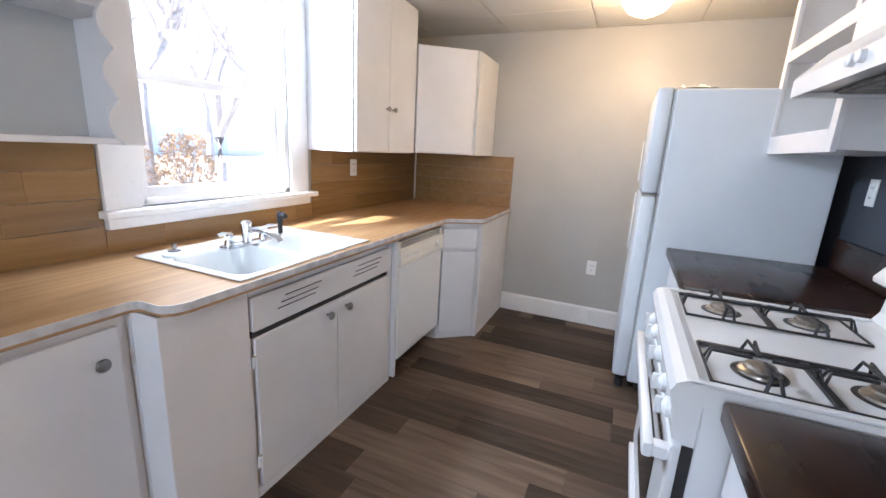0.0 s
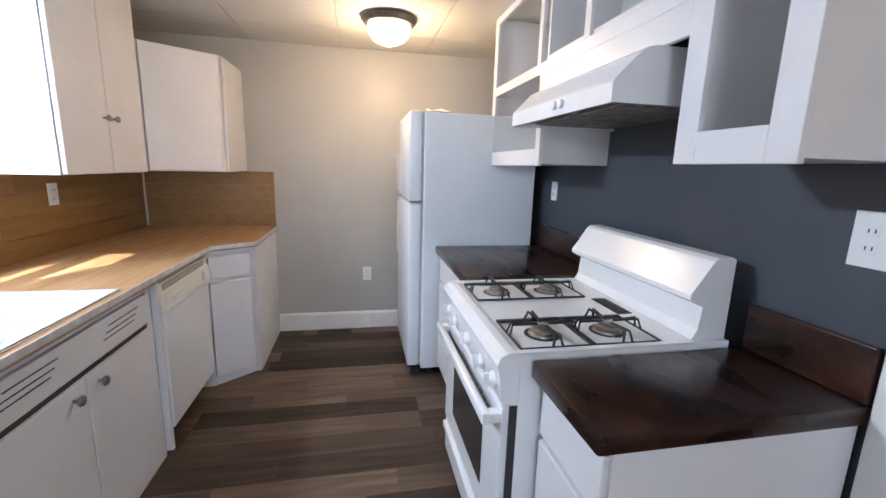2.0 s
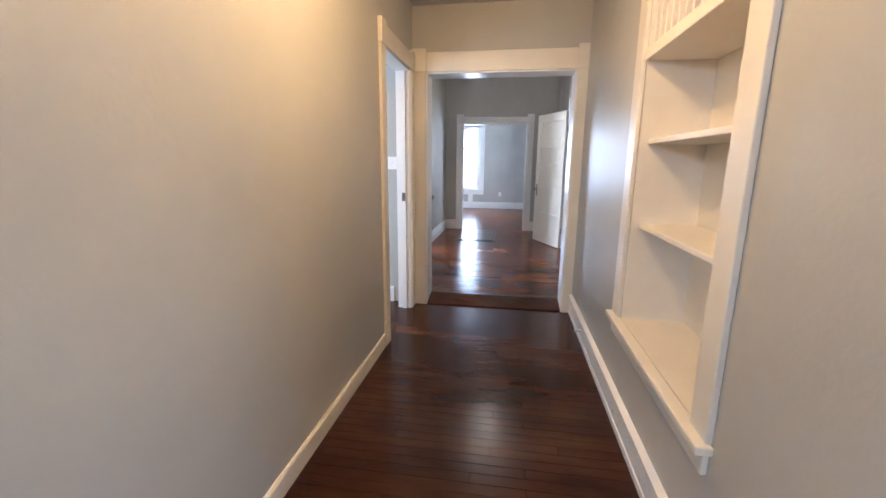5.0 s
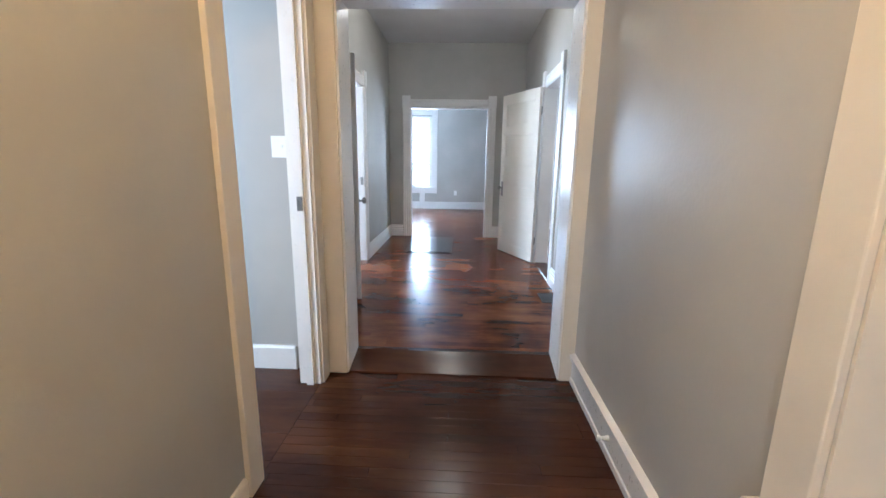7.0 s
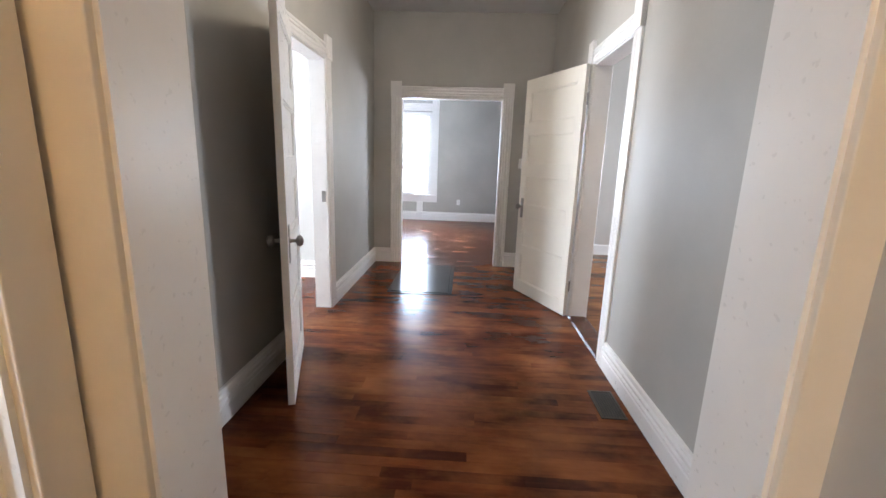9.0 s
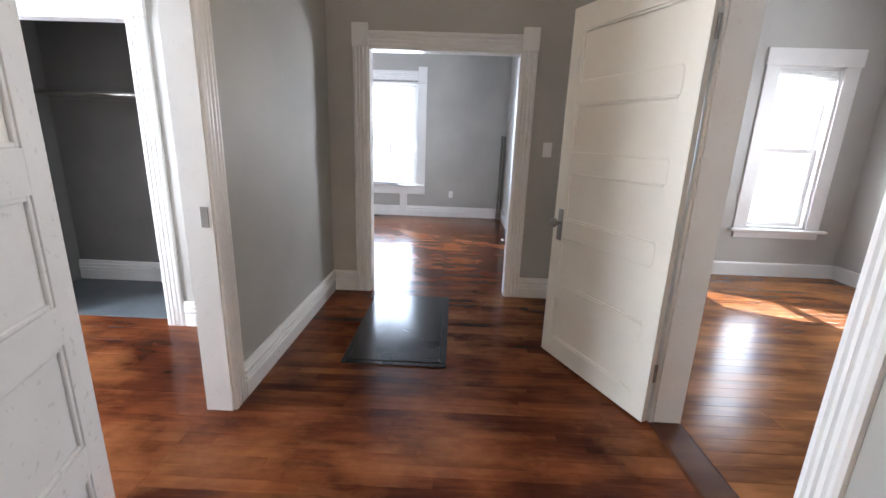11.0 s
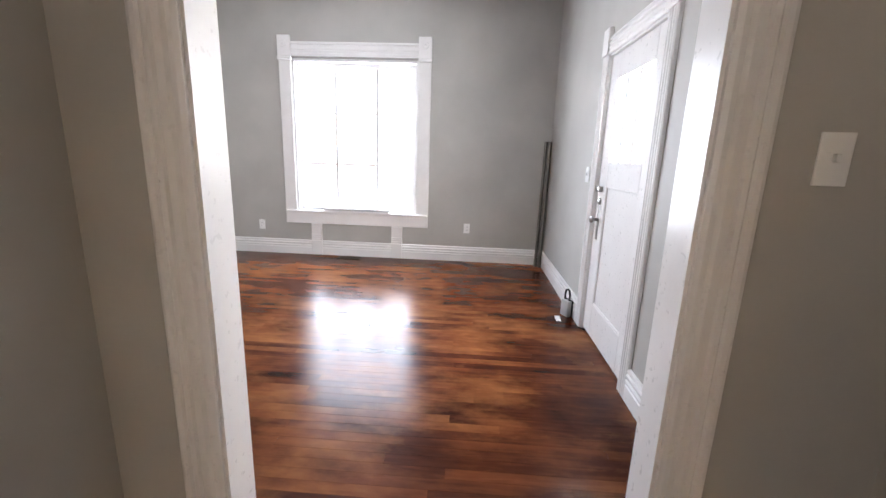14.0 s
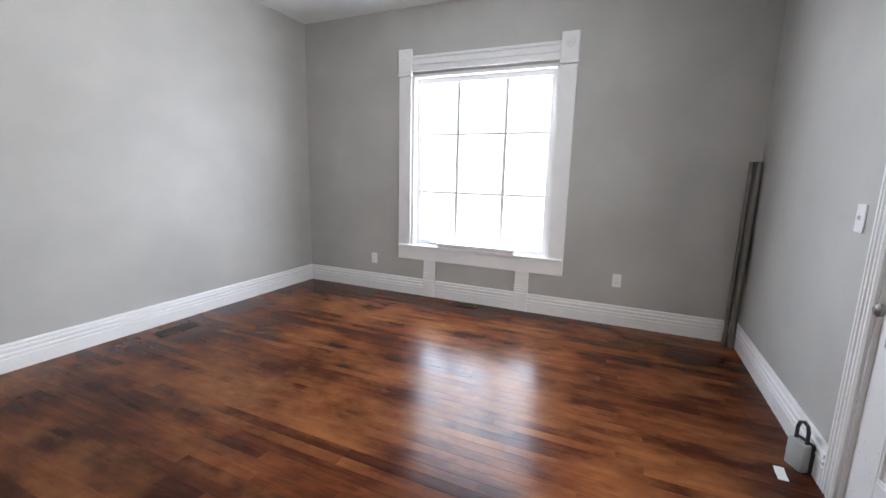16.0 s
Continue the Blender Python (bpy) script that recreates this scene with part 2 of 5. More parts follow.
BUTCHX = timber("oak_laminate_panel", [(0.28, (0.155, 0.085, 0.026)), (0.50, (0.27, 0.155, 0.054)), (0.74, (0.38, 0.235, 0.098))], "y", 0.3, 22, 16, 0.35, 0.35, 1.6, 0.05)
WALNUT = timber("dark_varnished_plank", [(0.38, (0.008, 0.0032, 0.0022)), (0.56, (0.026, 0.009, 0.0052)), (0.68, (0.066, 0.021, 0.011)), (0.80, (0.17, 0.062, 0.032))], "y", 0.26, 26, 4, 0.0, 0.75, 5.0, 0.12, 0.1, 0.30, 0.4, (0.15, 0.052, 0.030), 7.0, 0.66)

# ---- mesh helpers ----


def box(bm, x0, x1, y0, y1, z0, z1, bevel=0.0, m=None):
    made = bmesh.ops.create_cube(bm, size=1.0)["verts"]
    bmesh.ops.scale(bm, vec=(abs(x1 - x0), abs(y1 - y0), abs(z1 - z0)), verts=made)
    bmesh.ops.translate(bm, vec=((x0 + x1) / 2, (y0 + y1) / 2, (z0 + z1) / 2), verts=made)
    if bevel:
        edges = list({e for v in made for e in v.link_edges})
        made = list({v for f in bmesh.ops.bevel(bm, geom=edges, offset=bevel, segments=2, profile=0.5, affect="EDGES")["faces"] for v in f.verts} | {v for v in made if v.is_valid})
    if m is not None:
        bmesh.ops.transform(bm, matrix=m, verts=made)
    return made


AXIS = {"x": Matrix.Rotation(radians(90), 4, "Y"), "y": Matrix.Rotation(radians(-90), 4, "X"), "z": Matrix.Identity(4)}


def turned(bm, at, profile, axis="z", seg=24):
    """A turned body: (radius, height) pairs along an axis."""
    m = Matrix.Translation(at) @ AXIS[axis]
    rings = []
    for r, h in profile:
        rings.append([bm.verts.new(m @ Vector((max(r, 1e-4) * math.cos(a), max(r, 1e-4) * math.sin(a), h))) for a in (2 * math.pi * i / seg for i in range(seg))])
    for p, q in zip(rings, rings[1:]):
        for i in range(seg):
            bm.faces.new((p[i], p[(i + 1) % seg], q[(i + 1) % seg], q[i]))
    bm.faces.new(list(reversed(rings[0])))
    bm.faces.new(rings[-1])


def prism(bm, points, axis, a0, a1):
    """A polygon swept along an axis: points are (y, z) for x, (x, z) for y, (x, y) for z."""
    place = {"x": lambda p, a: (a, p[0], p[1]), "y": lambda p, a: (p[0], a, p[1]), "z": lambda p, a: (p[0], p[1], a)}[axis]
    lo, hi = [bm.verts.new(place(p, a0)) for p in points], [bm.verts.new(place(p, a1)) for p in points]
    k = len(points)
    bm.faces.new(lo), bm.faces.new(list(reversed(hi)))
    for i in range(k):
        bm.faces.new((lo[i], hi[i], hi[(i + 1) % k], lo[(i + 1) % k]))


def tube(bm, points, r, seg=8, r1=None):
    """A round rod along a line of points, tapering to r1."""
    pts = [Vector(p) for p in points]
    rings = []
    for i, p in enumerate(pts):
        d = (pts[min(i + 1, len(pts) - 1)] - pts[max(i - 1, 0)]).normalized()
        q = d.to_track_quat("Z", "Y")
        rad = r if r1 is None else r + (r1 - r) * i / (len(pts) - 1)
        rings.append([bm.verts.new(p + q @ Vector((rad * math.cos(a), rad * math.sin(a), 0))) for a in (2 * math.pi * j / seg for j in range(seg))])
    for p, q in zip(rings, rings[1:]):
        for j in range(seg):
            bm.faces.new((p[j], p[(j + 1) % seg], q[(j + 1) % seg], q[j]))
    bm.faces.new(list(reversed(rings[0]))), bm.faces.new(rings[-1])


def build(name, fill, material, parent=None, smooth=False):
    """One mesh object, filled by fill(bm)."""
    bm = bmesh.new()
    fill(bm)
    bmesh.ops.recalc_face_normals(bm, faces=bm.faces)
    me = bpy.data.meshes.new(name)
    bm.to_mesh(me)
    bm.free()
    me.materials.append(material)
    if smooth:
        for p in me.polygons:
            p.use_smooth = True
        me.set_sharp_from_angle(angle=radians(35))
    ob = new(name, me)
    if parent:
        ob.parent = parent
    return ob


def thing(name, label, category, group="", kind=""):
    return tagged(new(name), label, category, group, kind)


def structure(name, fill, material, label):
    return tagged(build(name, fill, material), label, kind="structure")


def wall(name, axis, face, thick, a0, a1, z0, z1, holes, material, label):
    """A wall at axis = face, growing by thick, over a0..a1, with holes (a, a, z, z) right through it."""
    cuts = sorted({a0, a1, *[v for h in holes for v in h[:2]]})
    lo, hi = min(face, face + thick), max(face, face + thick)

    def fill(bm):
        for p, q in zip(cuts, cuts[1:]):
            mid = (p + q) / 2
            gone = sorted((h[2], h[3]) for h in holes if h[0] < mid < h[1])
            z = z0
            for g0, g1 in gone + [(z1, z1)]:
                if g0 > z + 1e-4:
                    box(bm, lo, hi, p, q, z, g0) if axis == "x" else box(bm, p, q, lo, hi, z, g0)
                z = max(z, g1)
    return structure(name, fill, material, label)


BASE = [(0, 0), (0.022, 0), (0.022, 0.085), (0.017, 0.090), (0.017, 0.098), (0.025, 0.102), (0.025, 0.114), (0.015, 0.119), (0.015, 0.128), (0.024, 0.133), (0.024, 0.146), (0.012, 0.152), (0.012, 0.160), (0.019, 0.165), (0.014, 0.178), (0, 0.18)]
LOWBASE = [(0, 0), (0.016, 0), (0.016, 0.085), (0.010, 0.095), (0, 0.095)]


def skirting(name, runs, material, profile=BASE, label="white moulded wooden baseboard along the wall"):
    """Baseboard runs: (axis of the wall, face, side, from, to, floor height)."""
    def fill(bm):
        for axis, face, side, a0, a1, z in runs:
            prism(bm, [(face + side * p, z + h) for p, h in profile], "y" if axis == "x" else "x", a0, a1)
    return structure(name, fill, material, label)


def fluted(bm, axis, face, side, u0, u1, z0, z1, upright=True, depth=0.022):
    """A fluted casing board on a wall at axis = face; u runs along the wall."""
    w = (u1 - u0) if upright else (z1 - z0)
    steps = [(0, 0), (0, depth * 0.7), (0.10, depth), (0.20, depth), (0.24, depth * 0.6), (0.32, depth), (0.42, depth), (0.46, depth * 0.6), (0.54, depth * 0.6), (0.58, depth), (0.68, depth), (0.76, depth * 0.6), (0.80, depth), (0.90, depth), (1.0, depth * 0.7), (1.0, 0)]
    if upright:
        pts = [(u0 + s * w, face + side * d) for s, d in steps]
        prism(bm, [(d, u) for u, d in pts] if axis == "x" else pts, "z", z0, z1)
    else:
        pts = [(face + side * d, z0 + s * w) for s, d in steps]
        prism(bm, pts, "y" if axis == "x" else "x", u0, u1)


def casing(name, axis, face, side, u0, u1, z0, z1, w, material, label, corner=True, flutes=True, lining=0.0, cap=0.06):
    """Trim round an opening u0..u1 up to z1: two uprights, a head between corner blocks that stand above it, and the lining of the reveal."""
    def slab(bm, a, b, c, d, depth):
        lo, hi = min(face, face + side * depth), max(face, face + side * depth)
        box(bm, lo, hi, a, b, c, d, 0.003) if axis == "x" else box(bm, a, b, lo, hi, c, d, 0.003)

    def fill(bm):
        for a, b in ((u0 - w, u0), (u1, u1 + w)):
            if flutes:
                fluted(bm, axis, face, side, a, b, z0, z1)
            else:
                slab(bm, a, b, z0, z1, 0.022)
            if corner:
                slab(bm, a - 0.004, b + 0.004, z1 + 0.001, z1 + w + cap, 0.030)
        if flutes:
            fluted(bm, axis, face, side, u0 + 0.005, u1 - 0.005, z1 + 0.001, z1 + w, False)
        else:
            slab(bm, u0 + 0.005, u1 - 0.005, z1 + 0.001, z1 + w + 0.03, 0.022)
        if lining:
            lo, hi = sorted((face + side * 0.004, face - side * lining))
            for a, b, c, d in ((u0 - 0.012, u0 + 0.01, z0, z1), (u1 - 0.01, u1 + 0.012, z0, z1), (u0 + 0.01, u1 - 0.01, z1 - 0.012, z1 + 0.012)):
                box(bm, lo, hi, a, b, c, d) if axis == "x" else box(bm, a, b, lo, hi, c, d)
    return structure(name, fill, material, label)

# ---- shell ----
UP = 0.05      # the upper floor lies this much above the kitchen and hall
KX0, KX1, KY0, KY1, KZ = -1.88, 0.92, -1.7, 4.06, 2.30
HY0, HY1, HX1, HZ = -0.20, 1.27, 4.58, 2.63
RX0, RX1, RY0, RY1, RZ = 4.80, 8.97, -0.44, 1.64, 2.98
LX0, LX1, LY0, LY1, LZ = 9.09, 12.91, -0.26, 4.10, 2.95

structure("ground", lambda bm: box(bm, -400, 400, -400, 400, -0.9, -0.6), GRAVEL, "pale dry lawn in bright sun")
structure("floor_base_low", lambda bm: box(bm, -2.0, 4.60, -1.9, 4.2, -0.3, -0.012), GROUT, "dark sub floor under the planks")
structure("floor_base_high", lambda bm: (box(bm, 4.79, 9.06, -3.72, 4.7, -0.3, UP - 0.012), box(bm, 9.06, 10.1, -3.72, -0.41, -0.3, UP - 0.012), box(bm, 9.06, 13.0, -0.41, 4.2, -0.3, UP - 0.012)), STAINED, "dark sub floor under the stained boards")

wall("wall_kitchen_west", "x", KX0, -0.16, KY0 - 0.1, KY1 + 0.1, -0.02, KZ + 0.3, [(1.62, 2.46, 1.08, 2.22)], GREIGE, "greige painted kitchen wall with the sink window")
wall("wall_kitchen_north", "y", KY1, 0.12, KX0, 2.72, -0.02, KZ + 0.3, [], GREIGE, "greige painted kitchen end wall")
wall("wall_kitchen_east", "x", KX1, 0.05, 1.04, KY1, -0.02, KZ + 0.3, [], SLATE, "slate blue painted wall behind the range")
wall("wall_kitchen_east_back", "x", KX1 + 0.05, 0.055, 1.042, HY1 + 0.1, -0.02, HZ + 0.1, [], GREIGE, "greige end of the wall between kitchen and hall")
wall("wall_kitchen_south", "y", KY0, -0.1, KX0, KX1 + 0.1, -0.02, KZ + 0.3, [(-1.0, 0.0, 0.95, 2.0)], GREIGE, "greige painted kitchen wall")
wall("wall_kitchen_southeast", "x", KX1, 0.105, KY0, HY0, -0.02, HZ + 0.1, [], GREIGE, "greige painted kitchen wall")
wall("wall_over_hall_opening", "x", KX1, 0.105, HY0, 1.04, KZ - 0.05, HZ + 0.1, [], GREIGE, "greige wall over the opening to the hall")
wall("wall_hall_north", "y", HY1, 0.11, KX1 + 0.105, HX1 + 0.2, -0.02, HZ + 0.1, [(3.70, 4.44, -0.02, 2.10)], GREIGE, "greige painted hall wall with textured plaster")
wall("wall_hall_south", "y", HY0, -0.12, KX1 + 0.105, HX1, -0.02, HZ + 0.1, [(2.07, 2.98, 0.55, 2.30)], GREIGE, "greige painted hall wall with a built-in niche")
wall("wall_hall_east", "x", HX1, 0.11, HY0 - 0.12, HY1, -0.02, HZ + 0.1, [(-0.12, 1.15, -0.02, 2.10)], GREIGE, "greige painted hall end wall with a cased opening")
wall("wall_room_west", "x", RX0, -0.105, RY0 - 0.1, RY1 + 0.1, UP - 0.05, RZ + 0.1, [(-0.12, 1.15, UP - 0.05, 2.10)], GREY, "grey painted wall of the middle room")
wall("wall_room_north", "y", RY1, 0.06, RX0 - 0.1, RX1 + 0.06, UP - 0.02, RZ + 0.1, [(6.46, 7.22, UP - 0.02, 2.08)], GREY, "grey painted wall with a door opening")
wall("wall_room_south", "y", RY0, -0.06, RX0 - 0.1, RX1 + 0.06, UP - 0.02, RZ + 0.1, [(6.48, 7.28, UP - 0.02, 2.09)], GREY, "grey painted wall with the bedroom door opening")
wall("wall_room_east", "x", RX1, 0.06, RY0, RY1, UP - 0.02, RZ + 0.1, [(0.11, 1.31, UP - 0.02, 2.06)], GREY, "grey painted wall with a cased opening")
wall("wall_living_west", "x", LX0, -0.06, LY0 - 0.1, LY1 + 0.1, UP - 0.02, RZ + 0.1, [(0.11, 1.31, UP - 0.02, 2.06)], GREY, "grey painted wall of the front room")
wall("wall_living_east", "x", LX1, 0.18, LY0 - 0.15, LY1 + 0.15, UP - 0.02, RZ + 0.1, [(1.27, 2.73, 0.58, 2.32)], GREY, "grey painted wall with a wide window")
wall("wall_living_north", "y", LY1, 0.12, LX0 - 0.06, LX1, UP - 0.02, RZ + 0.1, [], GREY, "grey painted wall of the front room")
wall("wall_living_south", "y", LY0, -0.14, 9.03, LX1, UP - 0.02, RZ + 0.1, [(10.17, 11.04, UP - 0.02, 2.0)], GREY, "grey painted wall with the front door")

# side room off the hall
wall("wall_side_room_east", "x", 4.60, 0.1, HY1 + 0.11, KY1, -0.02, HZ + 0.1, [], GREY, "pale grey wall of the side room")
wall("wall_side_room_west", "x", 2.72, -0.1, HY1 + 0.11, KY1, -0.02, HZ + 0.1, [(2.6, 3.4, 0.9, 2.1)], GREY, "pale grey wall of the side room")
wall("wall_side_room_north", "y", KY1, 0.1, 2.73, 4.6, -0.02, HZ + 0.1, [], GREY, "pale grey wall of the side room")
# left room with the closet
wall("wall_left_room_south", "y", RY1 + 0.06, 0.06, 5.4, 8.25, UP - 0.02, RZ + 0.1, [(6.46, 7.22, UP - 0.02, 2.08)], GREY, "grey wall of the left room")
wall("wall_left_room_closet", "x", 8.12, 0.1, RY1 + 0.12, 4.6, UP - 0.02, RZ + 0.1, [(2.57, 3.50, UP - 0.02, 2.02)], GREY, "grey wall with a closet opening")
wall("wall_left_room_west", "x", 5.4, -0.1, RY1, 4.7, UP - 0.02, RZ + 0.1, [], GREY, "grey wall of the left room")
wall("wall_left_room_north", "y", 4.6, 0.1, 5.4, 9.0, UP - 0.02, RZ + 0.1, [(6.4, 7.4, 0.85, 2.15)], GREY, "grey wall with a window of the left room")
# closet walls carry their shade in the paint colour
wall("wall_closet_back", "x", 8.97, 0.06, RY1 + 0.06, 4.6, UP - 0.02, RZ + 0.1, [], CLOSET_SHADED, "closet back wall, grey darkened by painted-in shade")
wall("wall_closet_side", "y", 2.42, -0.05, 8.22, 8.97, UP - 0.02, RZ + 0.1, [], CLOSET_SHADED, "closet side wall, grey darkened by painted-in shade")
wall("wall_closet_side_far", "y", 3.95, 0.05, 8.22, 8.97, UP - 0.02, RZ + 0.1, [], CLOSET_SHADED, "closet side wall, grey darkened by painted-in shade")
# bedroom
wall("wall_bedroom_north", "y", RY0 - 0.06, -0.06, 5.6, 10.0, UP - 0.02, RZ + 0.1, [(6.48, 7.28, UP - 0.02, 2.09)], GREIGE, "greige bedroom wall")
wall("wall_bedroom_east", "x", 9.95, 0.16, -3.72, RY0 - 0.12, UP - 0.02, RZ + 0.1, [(-3.17, -2.53, 0.58, 2.20)], GREIGE, "greige bedroom wall with a narrow window")
wall("wall_bedroom_south", "y", -3.6, -0.12, 5.6, 9.949, UP - 0.02, RZ + 0.1, [(7.84, 8.46, 0.66, 2.30)], GREIGE, "greige bedroom wall with a window")
wall("wall_bedroom_west", "x", 5.6, -0.1, -3.72, RY0 - 0.06, UP - 0.02, RZ + 0.1, [], GREIGE, "greige bedroom wall")

# ceilings
def tiles(bm, x0, x1, y0, y1, z, sx, sy, ox, oy):
    box(bm, x0, x1, y0, y1, z + 0.012, z + 0.08)
    xs = [x0] + [v for v in np.arange(ox - 20 * sx, x1, sx) if x0 < v < x1] + [x1]
    ys = [y0] + [v for v in np.arange(oy - 20 * sy, y1, sy) if y0 < v < y1] + [y1]
    for a, b in zip(xs, xs[1:]):
        for c, d in zip(ys, ys[1:]):
            if b - a > 0.03 and d - c > 0.03:
                box(bm, a + 0.003, b - 0.003, c + 0.003, d - 0.003, z, z + 0.014, 0.004)


structure("ceiling_kitchen", lambda bm: tiles(bm, KX0, KX1, KY0, KY1, KZ, 0.66, 1.22, -0.41, 3.62), CEIL, "off-white panelled kitchen ceiling")
structure("ceiling_hall", lambda bm: tiles(bm, KX1 + 0.1, HX1, HY0, HY1, HZ, 1.22, 0.75, 1.5, 0.5), CEIL, "off-white panelled hall ceiling")
structure("ceiling_side_room", lambda bm: box(bm, 2.7, 4.7, HY1 + 0.1, KY1 + 0.1, HZ + 0.08, HZ + 0.16), CEILW, "white ceiling of the side room")
structure("ceiling_rooms", lambda bm: box(bm, 4.68, 9.06, -4.2, 4.8, RZ, RZ + 0.1), CEILW, "white plaster ceiling")
structure("ceiling_bedroom_east", lambda bm: box(bm, 9.06, 10.1, -4.2, -0.40, RZ, RZ + 0.1), CEILW, "white plaster bedroom ceiling")
structure("ceiling_living", lambda bm: box(bm, 9.06, 13.1, -0.399, 4.8, LZ, LZ + 0.12), CEILW, "white plaster ceiling of the front room")
# eave out of view, its edge set to trim the sun patch on counter and cabinet
structure("sun_cutting_eave", lambda bm: (box(bm, -2.18, -2.041, -1.8, 4.2, 2.52, 2.60, 0.01), box(bm, -2.21, -2.181, -1.8, 4.2, 2.50, 2.70, 0.004)), SIDING, "unseen white eave over the kitchen wall, added to cut the sun")
structure("roof_cap", lambda bm: box(bm, -2.04, 4.67, -1.8, 4.2, HZ + 0.17, HZ + 0.25), ROOFING, "grey roof over the kitchen wing")

# ---- trim ----
K9 = [(0, 0), (0.018, 0), (0.018, 0.135), (0.010, 0.15), (0, 0.15)]
skirting("baseboard_kitchen", [("y", KY1, -1, -0.96, 0.3, 0)], WHITE, K9, "tall white kitchen baseboard")
skirting("baseboard_hall_north", [("y", HY1, -1, KX1 + 0.105, 3.59, 0)], CREAM, LOWBASE, "low cream hall baseboard")
HB = [(0, 0), (0.02, 0), (0.02, 0.03), (0.014, 0.036), (0.014, 0.14), (0.03, 0.15), (0.03, 0.175), (0, 0.185)]
skirting("baseboard_hall_south", [("y", HY0, 1, KX1 + 0.105, HX1 - 0.03, 0)], WHITE, HB, "white hall baseboard with a shelf-like cap")
skirting("baseboard_side_room", [("x", 4.60, -1, HY1 + 0.2, KY1, 0)], WHITE, K9, "tall white baseboard of the side room")
skirting("baseboard_room", [("y", RY1, -1, RX0, 6.35, UP), ("y", RY1, -1, 7.33, RX1, UP), ("y", RY0, 1, RX0, 6.37, UP), ("y", RY0, 1, 7.39, RX1, UP), ("x", RX1, -1, 1.43, RY1, UP), ("x", RX1, -1, RY0, -0.01, UP)], WHITE)
skirting("baseboard_living", [("x", LX1, -1, LY0, LY1, UP), ("y", LY1, -1, LX0, LX1, UP), ("y", LY0, 1, LX0, 10.06, UP), ("y", LY0, 1, 11.15, LX1, UP), ("x", LX0, 1, 1.43, LY1, UP)], WHITE)
skirting("baseboard_bedroom", [("x", 9.95, -1, -3.6, RY0 - 0.12, UP), ("y", -3.6, 1, 5.6, 9.925, UP)], WHITE, K9, "white bedroom baseboard")
skirting("baseboard_closet", [("x", 8.97, -1, 2.45, 3.95, UP), ("x", 8.12, -1, RY1 + 0.12, 2.44, UP)], WHITE)

casing("trim_hall_opening", "x", HX1, -1, -0.12, 1.15, 0, 2.10, 0.13, CREAM, "cream wooden casing with corner blocks round the opening", flutes=False)
structure("trim_hall_opening_lining", lambda bm: (box(bm, HX1 - 0.004, RX0 + 0.004, 1.138, 1.162, 0, 2.10), box(bm, HX1 - 0.004, RX0 + 0.004, -0.132, -0.108, 0, 2.10), box(bm, HX1 - 0.004, RX0 + 0.004, -0.108, 1.138, 2.088, 2.112)), WHITE, "white painted lining of the opening")
casing("trim_room_west", "x", RX0, 1, -0.12, 1.15, UP, 2.10, 0.11, WHITE, "white fluted casing round the opening")
casing("trim_side_door", "y", HY1, -1, 3.70, 4.44, 0, 2.10, 0.10, CREAM, "cream casing of the side room doorway", flutes=False, cap=0.05)
structure("trim_side_door_lining", lambda bm: (box(bm, 3.69, 3.712, HY1 - 0.004, HY1 + 0.114, 0, 2.10), box(bm, 4.428, 4.45, HY1 - 0.004, HY1 + 0.114, 0, 2.10), box(bm, 3.712, 4.428, HY1 - 0.004, HY1 + 0.114, 2.088, 2.11), box(bm, 4.41, 4.428, HY1 + 0.03, HY1 + 0.07, 0, 2.09)), WHITE, "white door lining with stop")
casing("trim_left_door", "y", RY1, -1, 6.46, 7.22, UP, 2.08, 0.11, WHITE, "white fluted casing of the left doorway", lining=0.124)
casing("trim_bedroom_door", "y", RY0, 1, 6.48, 7.28, UP, 2.09, 0.11, WHITE, "white fluted casing of the bedroom doorway", lining=0.124)
casing("trim_bedroom_inside", "y", RY0 - 0.12, -1, 6.48, 7.28, UP, 2.09, 0.11, WHITE, "white fluted casing on the bedroom side")
casing("trim_middle_opening", "x", RX1, -1, 0.11, 1.31, UP, 2.06, 0.12, WHITE, "white fluted casing with corner blocks", lining=0.124, cap=0.05)
casing("trim_living_opening", "x", LX0, 1, 0.11, 1.31, UP, 2.06, 0.12, WHITE, "white fluted casing on the front room side")
casing("trim_front_door", "y", LY0, 1, 10.17, 11.04, UP, 2.0, 0.11, WHITE, "white fluted casing of the front door", lining=0.06)
casing("trim_closet", "x", 8.12, -1, 2.57, 3.50, UP, 2.02, 0.12, WHITE, "white fluted casing of the closet", lining=0.1)
structure("trim_kitchen_jamb", lambda bm: (box(bm, KX1 - 0.02, KX1, 1.041, 1.185, 0, KZ, 0.004), box(bm, KX1 + 0.1, KX1 + 0.12, 1.055, 1.13, 0, HZ - 0.3, 0.004)), WHITE, "white painted casing at the end of the range wall")
structure("trim_kitchen_jamb_end", lambda bm: box(bm, KX1 - 0.018, KX1 + 0.118, 1.022, 1.04, 0, KZ, 0.004), CREAM, "cream painted jamb board")
structure("threshold", lambda bm: (prism(bm, [(HX1 - 0.01, -0.02), (HX1 - 0.01, 0.010), (HX1 + 0.16, UP - 0.004), (HX1 + 0.20, UP + 0.006), (RX0 + 0.02, UP + 0.006), (RX0 + 0.02, -0.02)], "y", -0.108, 1.138)), HALLWOOD, "dark stained sloping wooden threshold")
